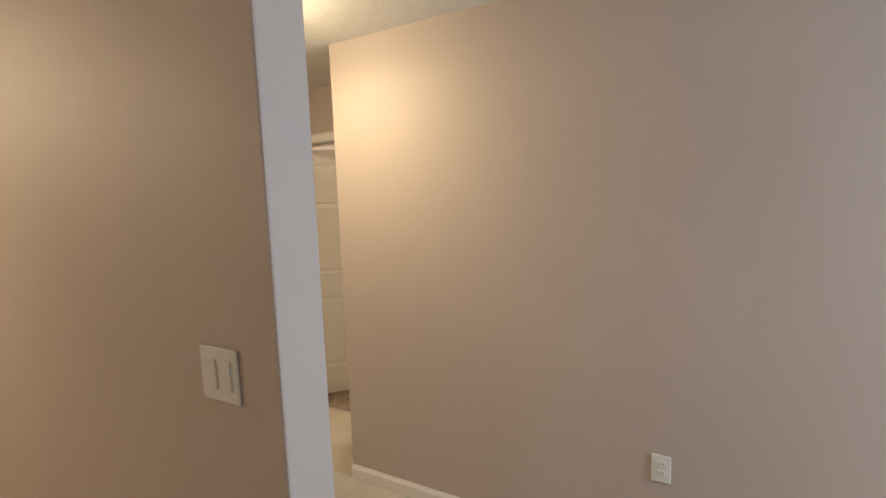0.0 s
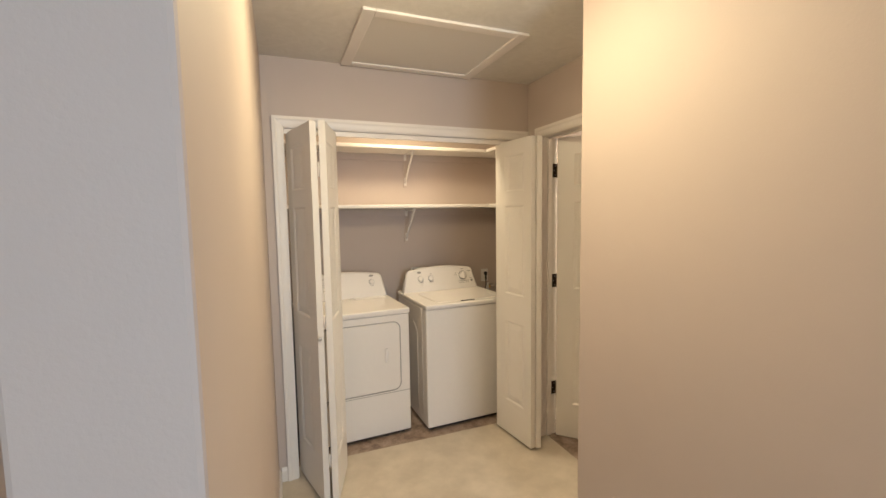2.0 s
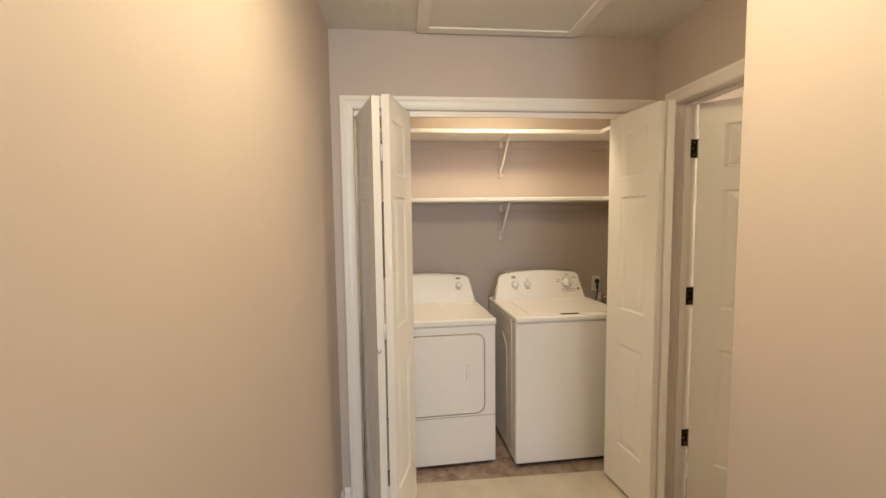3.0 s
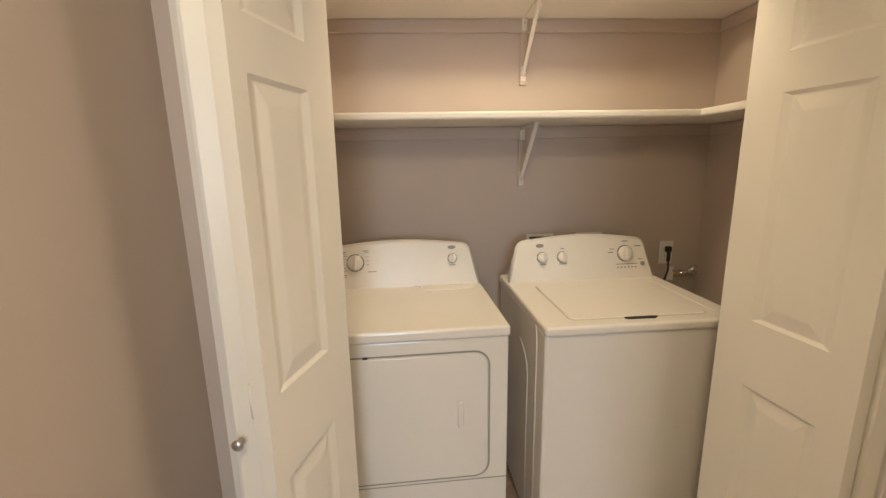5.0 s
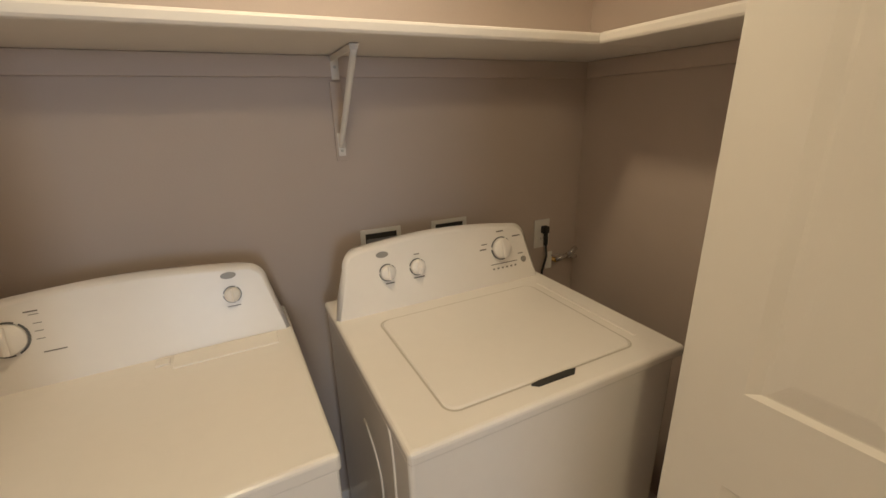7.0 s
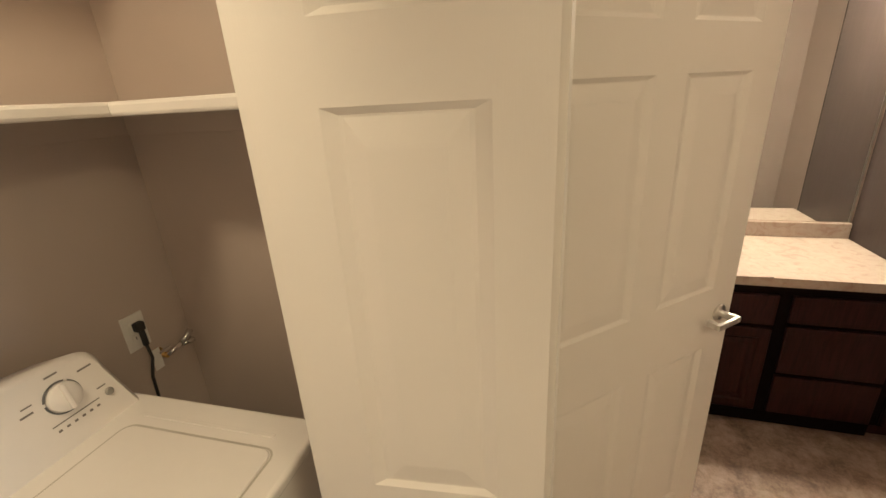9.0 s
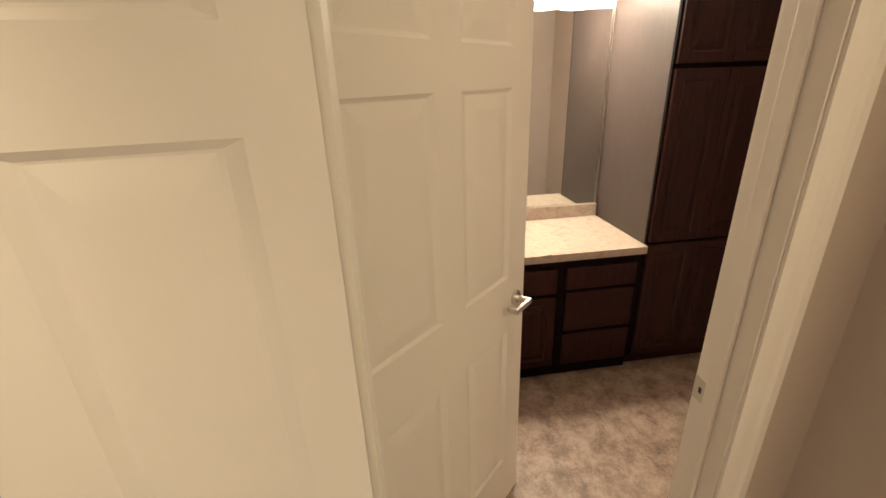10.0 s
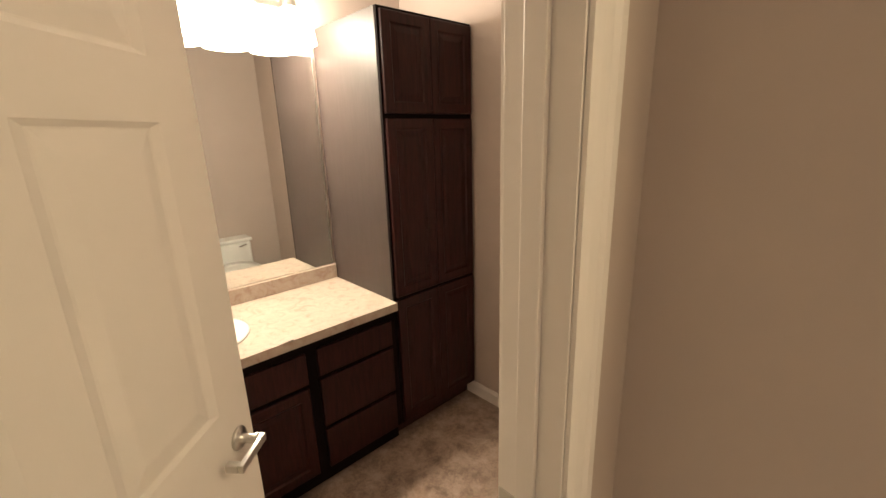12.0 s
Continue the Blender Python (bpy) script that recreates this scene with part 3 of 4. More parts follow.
def marks(t, rows, place):
    """Printed marks: plain bars (x, z, width, height) on the console."""
    bm = bmesh.new()
    for x, z, w, h in rows:
        b = bmesh.new()
        box(b, -w / 2, w / 2, -h / 2, h / 2, 0.0003, 0.0009)
        bmesh.ops.transform(b, matrix=place(x, z), verts=b.verts[:])
        me = bpy.data.meshes.new("tmp")
        b.to_mesh(me)
        b.free()
        bm.from_mesh(me)
        bpy.data.meshes.remove(me)
    tagged(part("print", bm, M_PRINT, t, "small grey printed legends"), kind="stuff")


def badge(t, m):
    bm = bmesh.new()
    rings = []
    for k, hh in ((1.0, 0.0004), (1.0, 0.0016), (0.85, 0.0018)):
        rings.append([bm.verts.new(m @ Vector((0.018 * k * math.cos(a), 0.0085 * k * math.sin(a), hh))) for a in (2 * math.pi * i / 24 for i in range(24))])
    for a, b in zip(rings, rings[1:]):
        for i in range(24):
            bm.faces.new((a[i], a[(i + 1) % 24], b[(i + 1) % 24], b[i]))
    bm.faces.new(rings[-1])
    part("badge", bm, M_GREY, t, "small oval maker's badge")


def ring_groove(bm, x0, x1, z0, z1, r, y, width, top_only=False):
    """A thin raised line round a rounded rectangle in the plane y, facing -y."""
    pts = []
    for cx, cz, a0 in ((x1 - r, z1 - r, 0), (x0 + r, z1 - r, 90), (x0 + r, z0 + r, 180), (x1 - r, z0 + r, 270)):
        for i in range(7):
            a = radians(a0 + 15 * i)
            pts.append((cx + r * math.cos(a), cz + r * math.sin(a), math.cos(a), math.sin(a)))
    n = len(pts)
    o = [bm.verts.new((x, y, z)) for x, z, a, b in pts]
    i_ = [bm.verts.new((x - a * width, y, z - b * width)) for x, z, a, b in pts]
    ob = [bm.verts.new((x, y + 0.003, z)) for x, z, a, b in pts]
    ib = [bm.verts.new((x - a * width, y + 0.003, z - b * width)) for x, z, a, b in pts]
    for k in range(n):
        j = (k + 1) % n
        bm.faces.new((o[k], o[j], i_[j], i_[k]))
        bm.faces.new((o[k], o[j], ob[j], ob[k]))
        bm.faces.new((i_[k], i_[j], ib[j], ib[k]))


def rounded_plate(bm, x0, x1, z0, z1, r, y0, y1, soft=0.004):
    """A door-like plate with rounded corners and a softened front edge; its front is at y0."""
    rings = []
    for inset, y in ((0.0, y1), (0.0, y0 + soft), (soft * 0.4, y0 + soft * 0.3), (soft, y0)):
        ring = []
        for cx, cz, a0 in ((x1 - r, z1 - r, 0), (x0 + r, z1 - r, 90), (x0 + r, z0 + r, 180), (x1 - r, z0 + r, 270)):
            for i in range(7):
                a = radians(a0 + 15 * i)
                ring.append(bm.verts.new((cx + (r - inset) * math.cos(a), y, cz + (r - inset) * math.sin(a))))
        rings.append(ring)
    n = len(rings[0])
    for a, b in zip(rings, rings[1:]):
        for k in range(n):
            f = bm.faces.new((a[k], a[(k + 1) % n], b[(k + 1) % n], b[k]))
            f.smooth = True
    bm.faces.new(rings[-1])
    bm.faces.new(list(reversed(rings[0])))


def dryer():
    w, d, hz = 0.737, 0.665, 0.902
    t = thing("dryer", pose(0.080, 0.200, 0, 0, 0, 3.0), "white front-loading clothes dryer with a raised control console", "dryer")
    boxes("body", M_ENAMEL, t, [(0.004, w - 0.004, 0.012, d, 0.022, hz - 0.040)], 0.006, seg=3)
    boxes("top", M_ENAMEL, t, [(0, w, 0.0, d, hz - 0.038, hz)], 0.009, seg=3)
    boxes("base", M_DARK, t, [(0.02, w - 0.02, 0.035, d - 0.02, 0.006, 0.024)])
    for x in (0.05, w - 0.05):
        for y in (0.06, d - 0.06):
            bm = bmesh.new()
            lathe(bm, [(0.018, -0.004), (0.018, 0.01), (0.008, 0.012), (0.008, 0.024)], pose(x, y, 0), 14)
            part("foot", bm, M_BLACK, t)
    z0, z1 = hz - 0.004, hz + 0.205
    con = console(t, w, d - 0.003, z0, z1, 0.160)
    pl = lambda x, z: on_console(x, z, d - 0.003, z0, z1, 0.160)
    dial(con, pl(0.180, 1.014), 0.034)
    dial(con, pl(0.609, 1.018), 0.019, True)
    badge(con, pl(0.607, 1.066))
    rows = [(0.609, 0.989, 0.030, 0.0022), (0.120, 1.060, 0.042, 0.0030), (0.226, 1.064, 0.024, 0.0030), (0.122, 0.962, 0.042, 0.0030), (0.252, 0.974, 0.040, 0.0026),
            (0.128, 1.053, 0.026, 0.0014), (0.230, 1.057, 0.018, 0.0014), (0.130, 0.955, 0.026, 0.0014)]
    rows += [(0.124 + 0.006 * abs(i - 2.5), 1.044 - 0.0125 * i, 0.020, 0.0015) for i in range(6)] + [(0.233, 1.038 - 0.017 * i, 0.015, 0.0015) for i in range(3)]
    marks(con, rows, pl)
    bm = bmesh.new()
    box(bm, 0.462, 0.694, d - 0.230, d - 0.166, hz - 0.002, hz + 0.0035, bevel=0.0025)
    part("lint_screen_cover", bm, M_CONSOLE, t, "white lint screen lid")
    boxes("lint_screen_grip", M_ENAMEL, t, [(0.425, 0.456, d - 0.205, d - 0.176, hz - 0.001, hz + 0.005)], 0.003)
    bm = bmesh.new()
    ring_groove(bm, 0.060, w - 0.068, 0.325, 0.815, 0.055, 0.0105, 0.005)
    part("door_gap", bm, M_GREY, t)
    bm = bmesh.new()
    rounded_plate(bm, 0.066, w - 0.074, 0.331, 0.809, 0.050, 0.004, 0.013, 0.006)
    dd = part("door", bm, M_ENAMEL, t)
    bm = bmesh.new()
    rounded_plate(bm, w - 0.184, w - 0.164, 0.535, 0.635, 0.008, -0.006, 0.006, 0.004)
    part("door_grip", bm, M_CONSOLE, dd, "white recessed door grip")
    boxes("panel_seam", M_GREY, t, [(0.005, w - 0.005, 0.0108, 0.0125, 0.312, 0.315)])
    boxes("latch_slot", M_DARK, t, [(0.240, 0.256, 0.0035, 0.0115, 0.810, 0.815)])


dryer()


def washer():
    w, d, hz = 0.700, 0.665, 0.915
    t = thing("washing_machine", pose(0.914, 0.170, 0, 0, 0, 2.2), "white top-loading washing machine with a raised control console", "washing machine")
    boxes("body", M_ENAMEL, t, [(0.006, w - 0.006, 0.018, d, 0.022, hz - 0.034)], 0.010, seg=3)
    z0 = hz - 0.032
    bm = bmesh.new()
    box(bm, 0, w, 0.0, d, z0, hz, bevel=0.010, seg=3)
    part("top", bm, M_ENAMEL, t)
    boxes("base", M_DARK, t, [(0.02, w - 0.02, 0.035, d - 0.02, 0.006, 0.024)])
    for x in (0.05, w - 0.05):
        for y in (0.06, d - 0.06):
            bm = bmesh.new()
            lathe(bm, [(0.018, -0.004), (0.018, 0.01), (0.008, 0.012), (0.008, 0.024)], pose(x, y, 0), 14)
            part("foot", bm, M_BLACK, t)
    for y0, top, reach in ((0.105, 0.790, 0.030), (0.205, 0.650, 0.150)):
        pts = [(0.0090, y0, 0.10), (0.0090, y0, top)]
        pts += [(0.0090, y0 + reach * (1 - math.cos(radians(15 * k))), top + 0.10 * math.sin(radians(15 * k))) for k in range(1, 6)]
        bm = bmesh.new()
        tube(bm, pts, 0.0065, 8)
        part("side_rib", bm, M_ENAMEL, t, "pressed curving rib in the side panel")
    flat = Matrix(((1, 0, 0, 0), (0, 0, 1, 0), (0, -1, 0, hz), (0, 0, 0, 1)))
    bm = bmesh.new()
    ring_groove(bm, 0.100, w - 0.098, 0.054, 0.462, 0.030, -0.0006, 0.0045)
    bmesh.ops.transform(bm, matrix=flat, verts=bm.verts[:])
    part("lid_gap", bm, M_SEAM, t)
    boxes("rim_step", M_ENAMEL, t, [(w - 0.072, w - 0.062, 0.085, 0.455, hz - 0.001, hz + 0.0022)], 0.001, "raised rim beside the lid")
    bm = bmesh.new()
    rounded_plate(bm, 0.105, w - 0.103, 0.059, 0.457, 0.028, -0.004, 0.002, 0.004)
    bmesh.ops.transform(bm, matrix=flat, verts=bm.verts[:])
    lid = part("lid", bm, M_ENAMEL, t, "white enamelled lid")
    bm = bmesh.new()
    lens = [(0.288, 0.050), (0.300, 0.040), (0.392, 0.038), (0.406, 0.050), (0.380, 0.053), (0.312, 0.053)]
    lo = [bm.verts.new((x, y, hz + 0.0004)) for x, y in lens]
    hi = [bm.verts.new((x, y, hz + 0.0050)) for x, y in lens]
    bm.faces.new(hi)
    bm.faces.new(list(reversed(lo)))
    for k in range(6):
        bm.faces.new((lo[k], lo[(k + 1) % 6], hi[(k + 1) % 6], hi[k]))
    part("lid_grip", bm, M_DARK, lid, "dark finger recess of the lid")
    c0, c1 = hz - 0.004, hz + 0.200
    con = console(t, w, d - 0.003, c0, c1, 0.150, 0.014)
    pl = lambda x, z: on_console(x, z, d - 0.003, c0, c1, 0.150)
    dial(con, pl(0.163, 1.019), 0.022)
    dial(con, pl(0.254, 1.019), 0.022)
    dial(con, pl(0.546, 1.025), 0.033)
    badge(con, pl(0.154, 1.070))
    rows = [(0.166, 0.989, 0.026, 0.0035), (0.256, 0.989, 0.034, 0.0035), (0.256, 1.055, 0.016, 0.003), (0.547, 1.078, 0.026, 0.004), (0.607, 1.056, 0.030, 0.004),
            (0.485, 1.045, 0.020, 0.003), (0.479, 1.030, 0.024, 0.004), (0.617, 0.998, 0.020, 0.003), (0.552, 0.978, 0.100, 0.0025)]
    rows += [(0.511 + 0.0165 * i, 0.964, 0.007, 0.005) for i in range(6)]
    marks(con, rows, pl)
    bm = bmesh.new()
    lathe(bm, [(0.0095, 0.0), (0.0095, 0.004), (0.007, 0.006)], pl(0.626, 0.978), 16)
    part("start_button", bm, M_GREY, con, "round grey start button")


washer()


# ---- closet wall fittings ----
def vent_box(x, wide=0.135, tall=0.15):
    t = thing("outlet_box", pose(x, CB, 0.975), "white recessed laundry wall box with a square flange", "wall box", "laundry wall boxes")
    hw, f = wide / 2, 0.015
    bm = bmesh.new()
    box(bm, -hw, hw, -0.006, -0.0005, 0.115 - f, 0.115, bevel=0.002)
    box(bm, -hw, hw, -0.006, -0.0005, 0.115 - tall, 0.115 - tall + f, bevel=0.002)
    box(bm, -hw, -hw + f, -0.0055, -0.0005, 0.115 - tall + f, 0.115 - f)
    box(bm, hw - f, hw, -0.0055, -0.0005, 0.115 - tall + f, 0.115 - f)
    part("flange", bm, M_PLASTIC, t)
    boxes("recess", M_DARK, t, [(-hw + f, hw - f, -0.003, -0.0006, 0.115 - tall + f, 0.115 - f)])
    boxes("pipe_stub", M_STUB, t, [(-hw + f + 0.004, hw - f - 0.004, -0.0045, -0.0028, 0.115 - tall + f + 0.01, 0.115 - f - 0.018)])


vent_box(1.105)
vent_box(1.350)


def receptacle(m, label, plug=False):
    t = thing("outlet", m, label, "outlet")
    boxes("plate", M_PLASTIC, t, [(-0.035, 0.035, -0.006, -0.0005, -0.0575, 0.0575)], 0.003)
    for z in (-0.0195, 0.0195):
        bm = bmesh.new()
        rounded_plate(bm, -0.0165, 0.0165, z - 0.014, z + 0.014, 0.009, -0.0085, -0.005, 0.001)
        s = part("socket", bm, M_PLASTIC, t)
        boxes("slot", M_DARK, s, [(-0.0075, -0.0055, -0.0089, -0.0083, z - 0.003, z + 0.006), (0.0055, 0.0075, -0.0089, -0.0083, z - 0.003, z + 0.006)])
    return t


OUT = (1.750, 0.978)
receptacle(pose(OUT[0], CB, OUT[1]), "white duplex outlet with a black plug in it beside the washer")
receptacle(pose(XC, -2.813, 0.491, 0, 0, -90), "white duplex outlet low on the long greige wall")


def cord():
    t = thing("power_cord", pose(OUT[0], CB, OUT[1]), "black washer power cord hanging from the outlet", "cord")
    bm = bmesh.new()
    box(bm, -0.012, 0.016, -0.034, -0.0095, 0.004, 0.034, bevel=0.006)
    tube(bm, [(0.002, -0.026, 0.008), (0.000, -0.031, -0.010), (-0.002, -0.034, -0.040)], 0.0085, 10)
    part("plug", bm, M_BLACK, t)
    bm = bmesh.new()
    tube(bm, [(-0.002, -0.034, -0.036), (-0.004, -0.040, -0.055), (-0.008, -0.050, -0.08), (-0.022, -0.045, -0.14), (-0.030, -0.05, -0.25), (-0.035, -0.05, -0.60)], 0.0045, 8)
    part("cable", bm, M_BLACK, t)


cord()


def valve():
    t = thing("water_valve", pose(1.812, CB, 0.872), "chrome and brass washer supply valve with a paper tag", "valve")
    bm = bmesh.new()
    lathe(bm, [(0.020, 0.0), (0.020, 0.003), (0.008, 0.005), (0.008, 0.045)], pose(-0.02, -0.001, 0, 90), 16)
    part("valve_body", bm, M_BRASS, t)
    bm = bmesh.new()
    tube(bm, [(-0.02, -0.045, 0.0), (0.005, -0.050, 0.010), (0.040, -0.055, 0.020)], 0.0075, 10)
    tube(bm, [(0.030, -0.052, 0.016), (0.050, -0.056, 0.028), (0.068, -0.058, 0.044)], 0.0105, 10)
    tube(bm, [(0.030, -0.052, 0.010), (0.052, -0.056, 0.008), (0.070, -0.058, 0.006)], 0.0085, 10)
    part("spout", bm, M_CHROME, t, "chrome hose fitting")
    boxes("lever", M_CHROME, t, [(-0.045, 0.000, -0.052, -0.044, 0.020, 0.028)], 0.002)
    boxes("tag", M_PLASTIC, t, [(-0.065, -0.035, -0.040, -0.038, -0.030, 0.040)], 0.001, "white paper tag")


valve()


def switch_plate():
    t = thing("light_switch", pose(XL - PT, -1.987, 1.238, 0, 0, -90), "white double rocker light switch on the partition", "light switch")
    boxes("plate", M_PLASTIC, t, [(-0.058, 0.058, -0.006, -0.0005, -0.0575, 0.0575)], 0.003)
    for x in (-0.023, 0.023):
        boxes("rocker", M_PLASTIC, t, [(x - 0.0165, x + 0.0165, -0.0095, -0.0055, -0.033, 0.033)], 0.002)


switch_plate()


def dome(x, y, label, k=1.0):
    t = thing("ceiling_light", pose(x, y, H), label, "ceiling light", "flush ceiling lights")
    bm = bmesh.new()
    lathe(bm, [(0.140 * k, -0.001), (0.145 * k, -0.010), (0.140 * k, -0.020)], Matrix(), 40)
    part("pan", bm, M_NICKEL, t)
    bm = bmesh.new()
    prof = [(0.136 * k, -0.018)] + [(0.136 * k * math.cos(a), -0.022 - 0.065 * k * math.sin(a)) for a in (radians(8 * i) for i in range(1, 11))] + [(0.012, -0.0235 - 0.065 * k)]
    lathe(bm, prof, Matrix(), 40)
    s = part("shade", bm, M_DOME, t, "lit frosted glass dome")
    s.visible_shadow = False
    bm = bmesh.new()
    lathe(bm, [(0.009, -0.022 - 0.065 * k), (0.010, -0.029 - 0.065 * k), (0.004, -0.037 - 0.065 * k)], Matrix(), 14)
    part("finial", bm, M_NICKEL, t)


dome(*HALL_LAMP, "lit flush dome ceiling light with nickel pan in the hall", 1.2)
dome(*CLOSET_LAMP, "lit flush dome ceiling light inside the laundry closet", 0.72)
dome(*SIDE_LAMP, "lit flush dome ceiling light in the side room")


# ---- bathroom ----
VX = 2.918                     # front of the cabinet doors
CY0, CY1 = -2.258, -1.690      # tall cabinet
VY1 = -0.02


def raised_front(bm, y0, y1, z0, z1, x, arch=False):
    """A cabinet front facing -x with a routed raised panel; its face stands at x."""
    rings = []
    for inset, dx in ((0.0, 0.019), (0.0, 0.003), (0.003, 0.0), (0.045, 0.0), (0.052, 0.006), (0.060, 0.006), (0.082, 0.001)):
        rings.append([bm.verts.new((x + dx, y, z)) for y, z in ((y0 + inset, z0 + inset), (y1 - inset, z0 + inset), (y1 - inset, z1 - inset), (y0 + inset, z1 - inset))])
    for a, b in zip(rings, rings[1:]):
        for k in range(4):
            bm.faces.new((a[k], a[(k + 1) % 4], b[(k + 1) % 4], b[k]))
    bm.faces.new(rings[-1])
    bm.faces.new(list(reversed(rings[0])))


def flat_front(bm, y0, y1, z0, z1, x):
    box(bm, x, x + 0.019, y0, y1, z0, z1, bevel=0.003)


def tall_cabinet():
    t = thing("linen_cabinet", pose(0, 0, 0), "espresso stained tall linen cabinet with six raised-panel doors", "cabinet")
    # frame colour holds the shade seen in the gaps round the doors
    boxes("face_frame", M_FRAME_SHADED, t, [(VX + 0.018, VX + 0.030, CY0 + 0.001, CY1 - 0.002, 0.09, 2.105)])
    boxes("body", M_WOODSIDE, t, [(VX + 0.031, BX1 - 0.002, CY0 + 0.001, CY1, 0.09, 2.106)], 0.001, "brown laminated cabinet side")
    boxes("toe_kick", M_WOOD, t, [(VX + 0.075, BX1 - 0.01, CY0 + 0.002, CY1 - 0.002, 0, 0.089)])
    mid = (CY0 + CY1) / 2
    for z0, z1 in ((0.104, 0.796), (0.812, 1.655), (1.677, 2.091)):
        for y0, y1 in ((CY0 + 0.012, mid - 0.0015), (mid + 0.0015, CY1 - 0.012)):
            bm = bmesh.new()
            raised_front(bm, y0, y1, z0, z1, VX)
            part("door", bm, M_WOOD, t)


tall_cabinet()


def vanity():
    t = thing("vanity_cabinet", pose(0, 0, 0), "espresso stained bathroom vanity with doors and a bank of drawers", "vanity")
    a, b = CY1 + 0.002, VY1
    # body and toe kick are coloured dark for the shade behind the fronts
    boxes("body", M_FRAME_SHADED, t, [(VX + 0.020, BX1 - 0.002, a, b, 0.09, 0.755)], 0.001)
    boxes("toe_kick", M_FRAME_SHADED, t, [(VX + 0.050, BX1 - 0.01, a + 0.002, b - 0.002, 0, 0.089)])
    cols = [(a + 0.036, -1.259), (-1.207, -0.795), (-0.773, -0.345), (-0.300, b - 0.01)]
    for i, (y0, y1) in enumerate(cols):
        if i in (0, 3):
            for z0, z1 in ((0.102, 0.303), (0.323, 0.560), (0.580, 0.708)):
                bm = bmesh.new()
                flat_front(bm, y0, y1, z0, z1, VX)
                part("drawer_front", bm, M_WOOD, t)
        else:
            bm = bmesh.new()
            flat_front(bm, y0, y1, 0.564, 0.708, VX)
            part("drawer_front", bm, M_WOOD, t)
            bm = bmesh.new()
            raised_front(bm, y0, y1, 0.102, 0.542, VX)
            part("door", bm, M_WOOD, t)


vanity()
SINK = (3.195, -0.822)


def counter():
    a, b = CY1 + 0.004, VY1 + 0.005
    t = thing("countertop", pose(0, 0, 0), "beige stone-patterned laminate vanity top with backsplash", "countertop")
    bm = bmesh.new()
    x0, x1, z0, z1 = VX - 0.014, BX1 - 0.003, 0.757, 0.797
    n = 48
    rim, rimb = [], []
    for i in range(n):
        an = 2 * math.pi * i / n
        rim.append((SINK[0] + 0.195 * math.cos(an), SINK[1] + 0.235 * math.sin(an)))
    outer = []
    for x, y in rim:
        dx, dy = x - SINK[0], y - SINK[1]
        k = min(((x1 if dx > 0 else x0) - SINK[0]) / dx if abs(dx) > 1e-6 else 1e9, (0.34 if dy > 0 else -0.34) / dy if abs(dy) > 1e-6 else 1e9)
        outer.append((SINK[0] + dx * k, SINK[1] + dy * k))
    ri = [bm.verts.new((x, y, z1)) for x, y in rim]
    rb = [bm.verts.new((x, y, z0)) for x, y in rim]
    ro = [bm.verts.new((x, y, z1)) for x, y in outer]
    for i in range(n):
        j = (i + 1) % n
        bm.faces.new((ri[i], ri[j], ro[j], ro[i]))
        bm.faces.new((ri[i], ri[j], rb[j], rb[i]))
    for y0, y1 in ((a, SINK[1] - 0.34), (SINK[1] + 0.34, b)):
        bm.faces.new([bm.verts.new(c) for c in ((x0, y0, z1), (x1, y0, z1), (x1, y1, z1), (x0, y1, z1))])
    for q in (((x0, a, z0), (x0, b, z0), (x0, b, z1), (x0, a, z1)), ((x0, a, z0), (x1, a, z0), (x1, a, z1), (x0, a, z1)),
              ((x0, b, z0), (x1, b, z0), (x1, b, z1), (x0, b, z1)), ((x0, a, z0), (x0 + 0.04, a, z0), (x0 + 0.04, b, z0), (x0, b, z0))):
        bm.faces.new([bm.verts.new(c) for c in q])
    part("top", bm, M_LAM, t)
    boxes("backsplash", M_LAM, t, [(BX1 - 0.022, BX1 - 0.002, a, b, 0.798, 0.878)], 0.003)
    s = thing("sink", pose(SINK[0], SINK[1], 0.797), "white oval porcelain drop-in sink", "sink")
    bm = bmesh.new()
    prof = [(1.10, 0.001), (1.10, 0.010), (1.06, 0.015), (0.98, 0.012), (0.93, -0.004), (0.85, -0.07), (0.60, -0.125), (0.12, -0.14)]
    rings = lathe(bm, prof, Matrix(), 48)
    for v in bm.verts:
        v.co.x *= 0.195
        v.co.y *= 0.235
    part("basin", bm, M_PORC, s)
    bm = bmesh.new()
    lathe(bm, [(0.022, -0.139), (0.022, -0.136), (0.010, -0.134)], Matrix(), 20)
    part("drain", bm, M_CHROME, s)
    f = thing("faucet", pose(BX1 - 0.065, SINK[1], 0.798), "chrome bathroom faucet behind the sink", "faucet")
    bm = bmesh.new()
    box(bm, -0.025, 0.025, -0.08, 0.08, 0.0, 0.015, bevel=0.006)
    part("base", bm, M_CHROME, f)
    bm = bmesh.new()
    tube(bm, [(0, 0, 0.01), (0, 0, 0.07), (-0.02, 0, 0.095), (-0.09, 0, 0.085)], 0.011, 12)
    part("spout", bm, M_CHROME, f)
    for y in (-0.05, 0.05):
        bm = bmesh.new()
        lathe(bm, [(0.014, 0.012), (0.012, 0.04), (0.015, 0.05), (0.005, 0.055)], pose(0, y, 0), 14)
        part("handle", bm, M_CHROME, f)


counter()


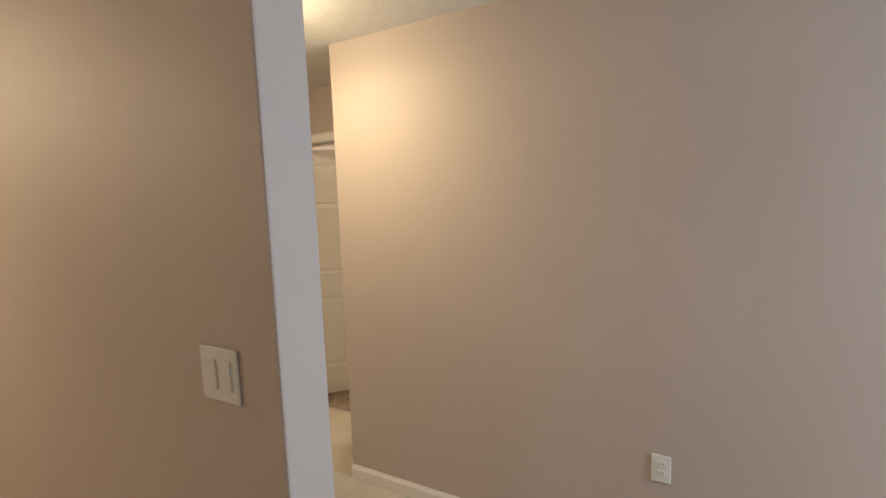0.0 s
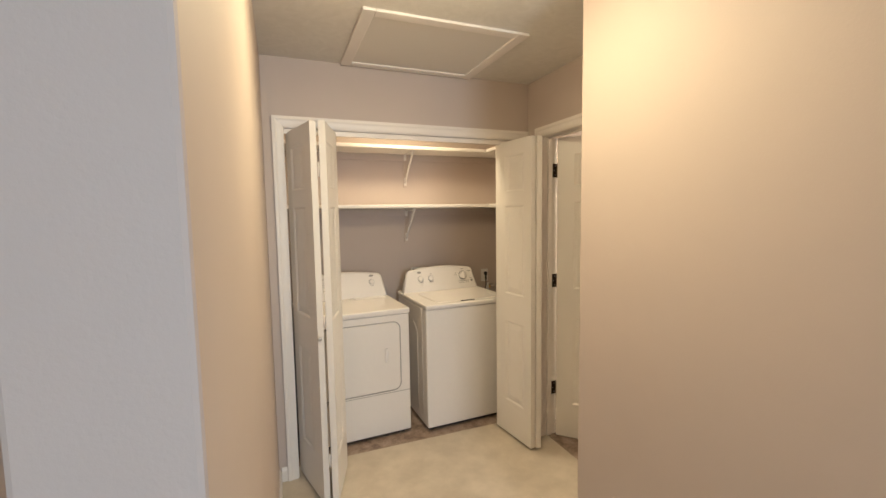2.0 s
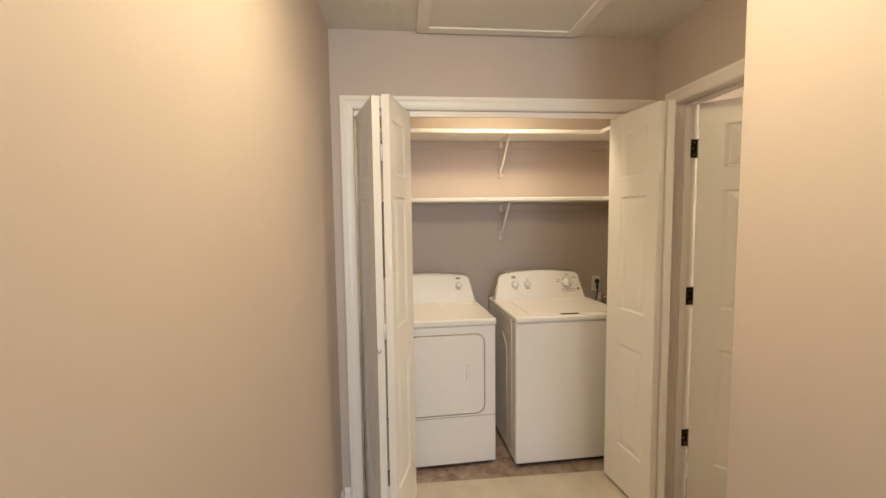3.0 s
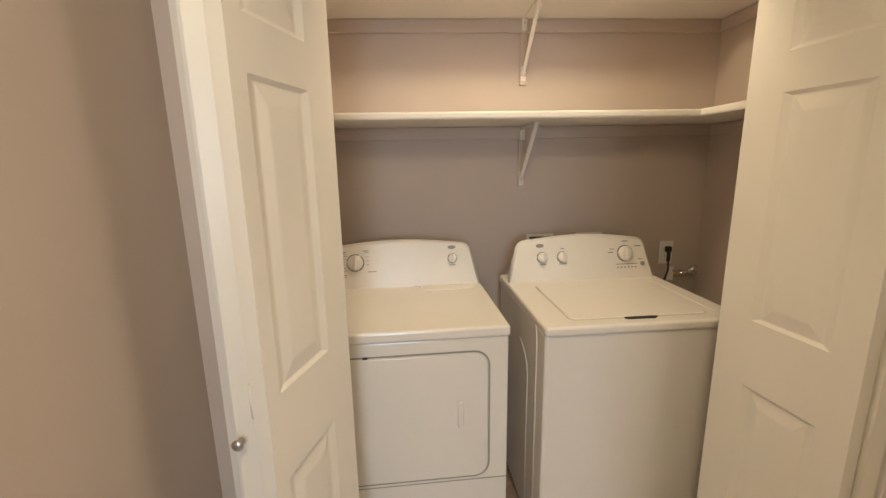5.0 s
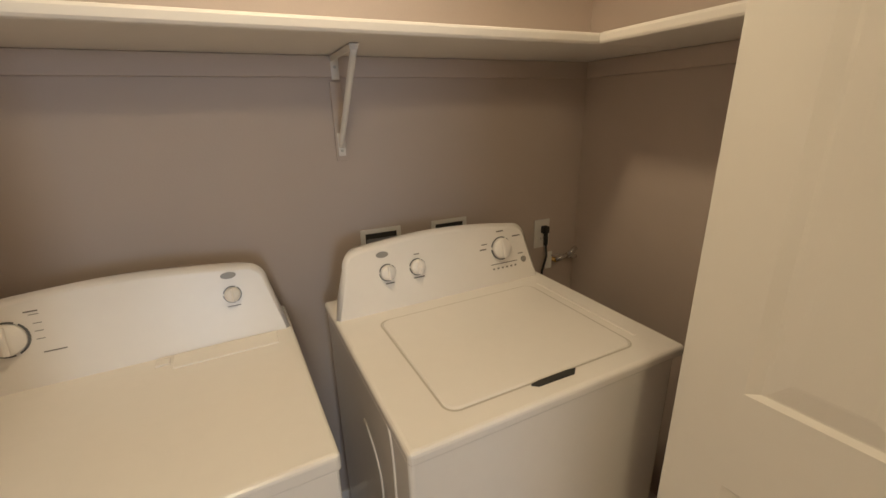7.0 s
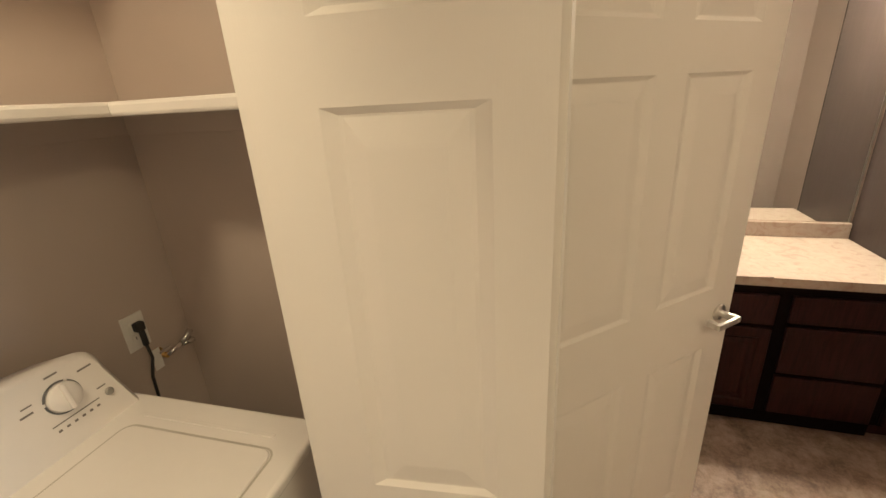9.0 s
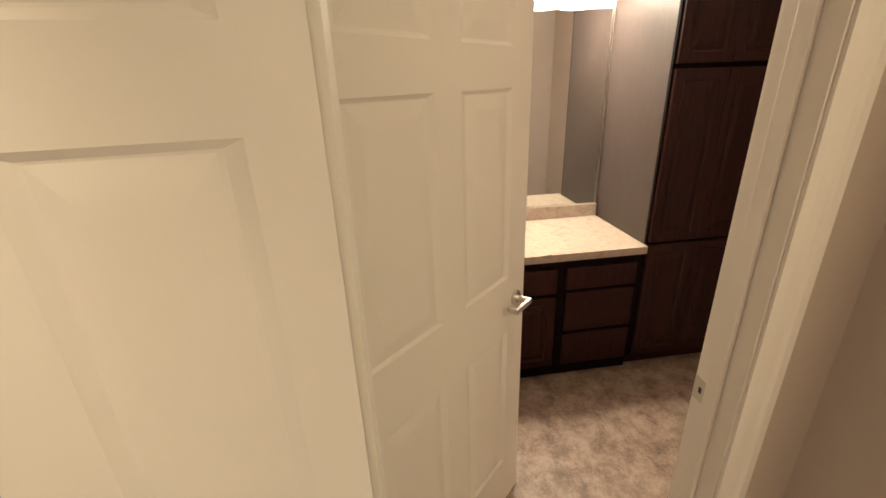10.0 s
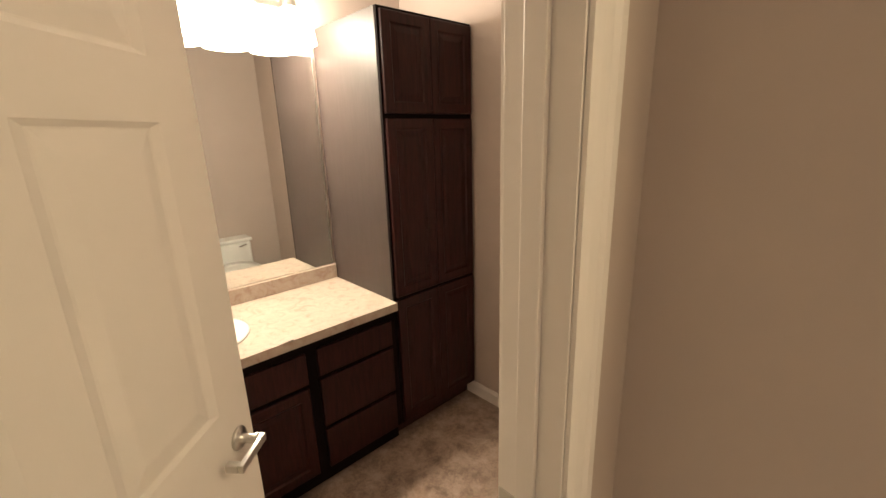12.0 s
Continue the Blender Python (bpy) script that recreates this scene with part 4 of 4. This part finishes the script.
def mirror():
    t = thing("mirror", pose(BX1, 0, 0), "large frameless wall mirror above the vanity", "mirror")
    boxes("glass", M_MIRROR, t, [(-0.007, -0.001, CY1 + 0.018, -0.05, 0.882, 1.980)], 0.001)
    boxes("edge_strip", M_NICKEL, t, [(-0.0095, -0.001, CY1 + 0.0115, CY1 + 0.0175, 0.882, 1.980)], 0, "thin silver mirror edge")
    boxes("mirror_clip", M_CHROME, t, [(-0.011, -0.001, -1.0, -0.975, 0.8805, 0.891)])


mirror()


def vanity_light():
    ys = (-1.526, -1.312, -1.097, -0.883)
    t = thing("vanity_light", pose(BX1, 0, 2.205), "nickel four-bulb vanity light with glowing bell shades over the mirror", "wall light")
    boxes("back_plate", M_NICKEL, t, [(-0.022, -0.001, ys[0] - 0.06, ys[-1] + 0.06, -0.030, 0.040)], 0.005)
    for y in ys:
        bm = bmesh.new()
        tube(bm, [(-0.02, y, 0.005), (-0.07, y, 0.028), (-0.115, y, 0.022), (-0.13, y, 0.0)], 0.008, 10)
        part("arm", bm, M_NICKEL, t)
        bm = bmesh.new()
        lathe(bm, [(0.012, 0.012), (0.026, 0.004), (0.030, -0.040), (0.028, -0.046)], pose(-0.13, y, -0.002), 20)
        part("socket_cup", bm, M_NICKEL, t)
        bm = bmesh.new()
        lathe(bm, [(0.028, -0.046), (0.058, -0.062), (0.082, -0.090), (0.096, -0.130), (0.104, -0.185), (0.107, -0.200), (0.104, -0.200), (0.092, -0.130), (0.032, -0.055)],
              pose(-0.13, y, 0), 32, cap=False)
        s = part("shade", bm, M_SHADE, t, "lit bell-shaped frosted glass shade")
        s.visible_shadow = False


vanity_light()


def toilet():
    t = thing("toilet", pose(XC + WT, -1.70, 0, 0, 0, 0), "white porcelain toilet with its tank against the wall", "toilet")
    boxes("tank", M_PORC, t, [(0.015, 0.200, -0.215, 0.215, 0.34, 0.625)], 0.022, seg=4)
    boxes("tank_lid", M_PORC, t, [(0.008, 0.210, -0.228, 0.228, 0.627, 0.660)], 0.010, seg=3)
    bm = bmesh.new()
    tube(bm, [(0.205, -0.16, 0.60), (0.222, -0.16, 0.60), (0.226, -0.12, 0.595), (0.226, -0.09, 0.59)], 0.007, 10)
    part("flush_lever", bm, M_CHROME, t)
    for nm, prof, mat in (("bowl", [(0.60, 0.0), (0.62, 0.03), (0.52, 0.14), (0.70, 0.28), (0.98, 0.38), (1.0, 0.40)], M_PORC),
                          ("seat", [(1.0, 0.402), (1.03, 0.412), (1.03, 0.425), (0.98, 0.445), (0.5, 0.450)], M_PORC)):
        bm = bmesh.new()
        lathe(bm, prof, Matrix(), 36)
        for v in bm.verts:
            v.co.x = 0.445 + v.co.x * 0.245
            v.co.y *= 0.185
        part(nm, bm, mat, t)


toilet()
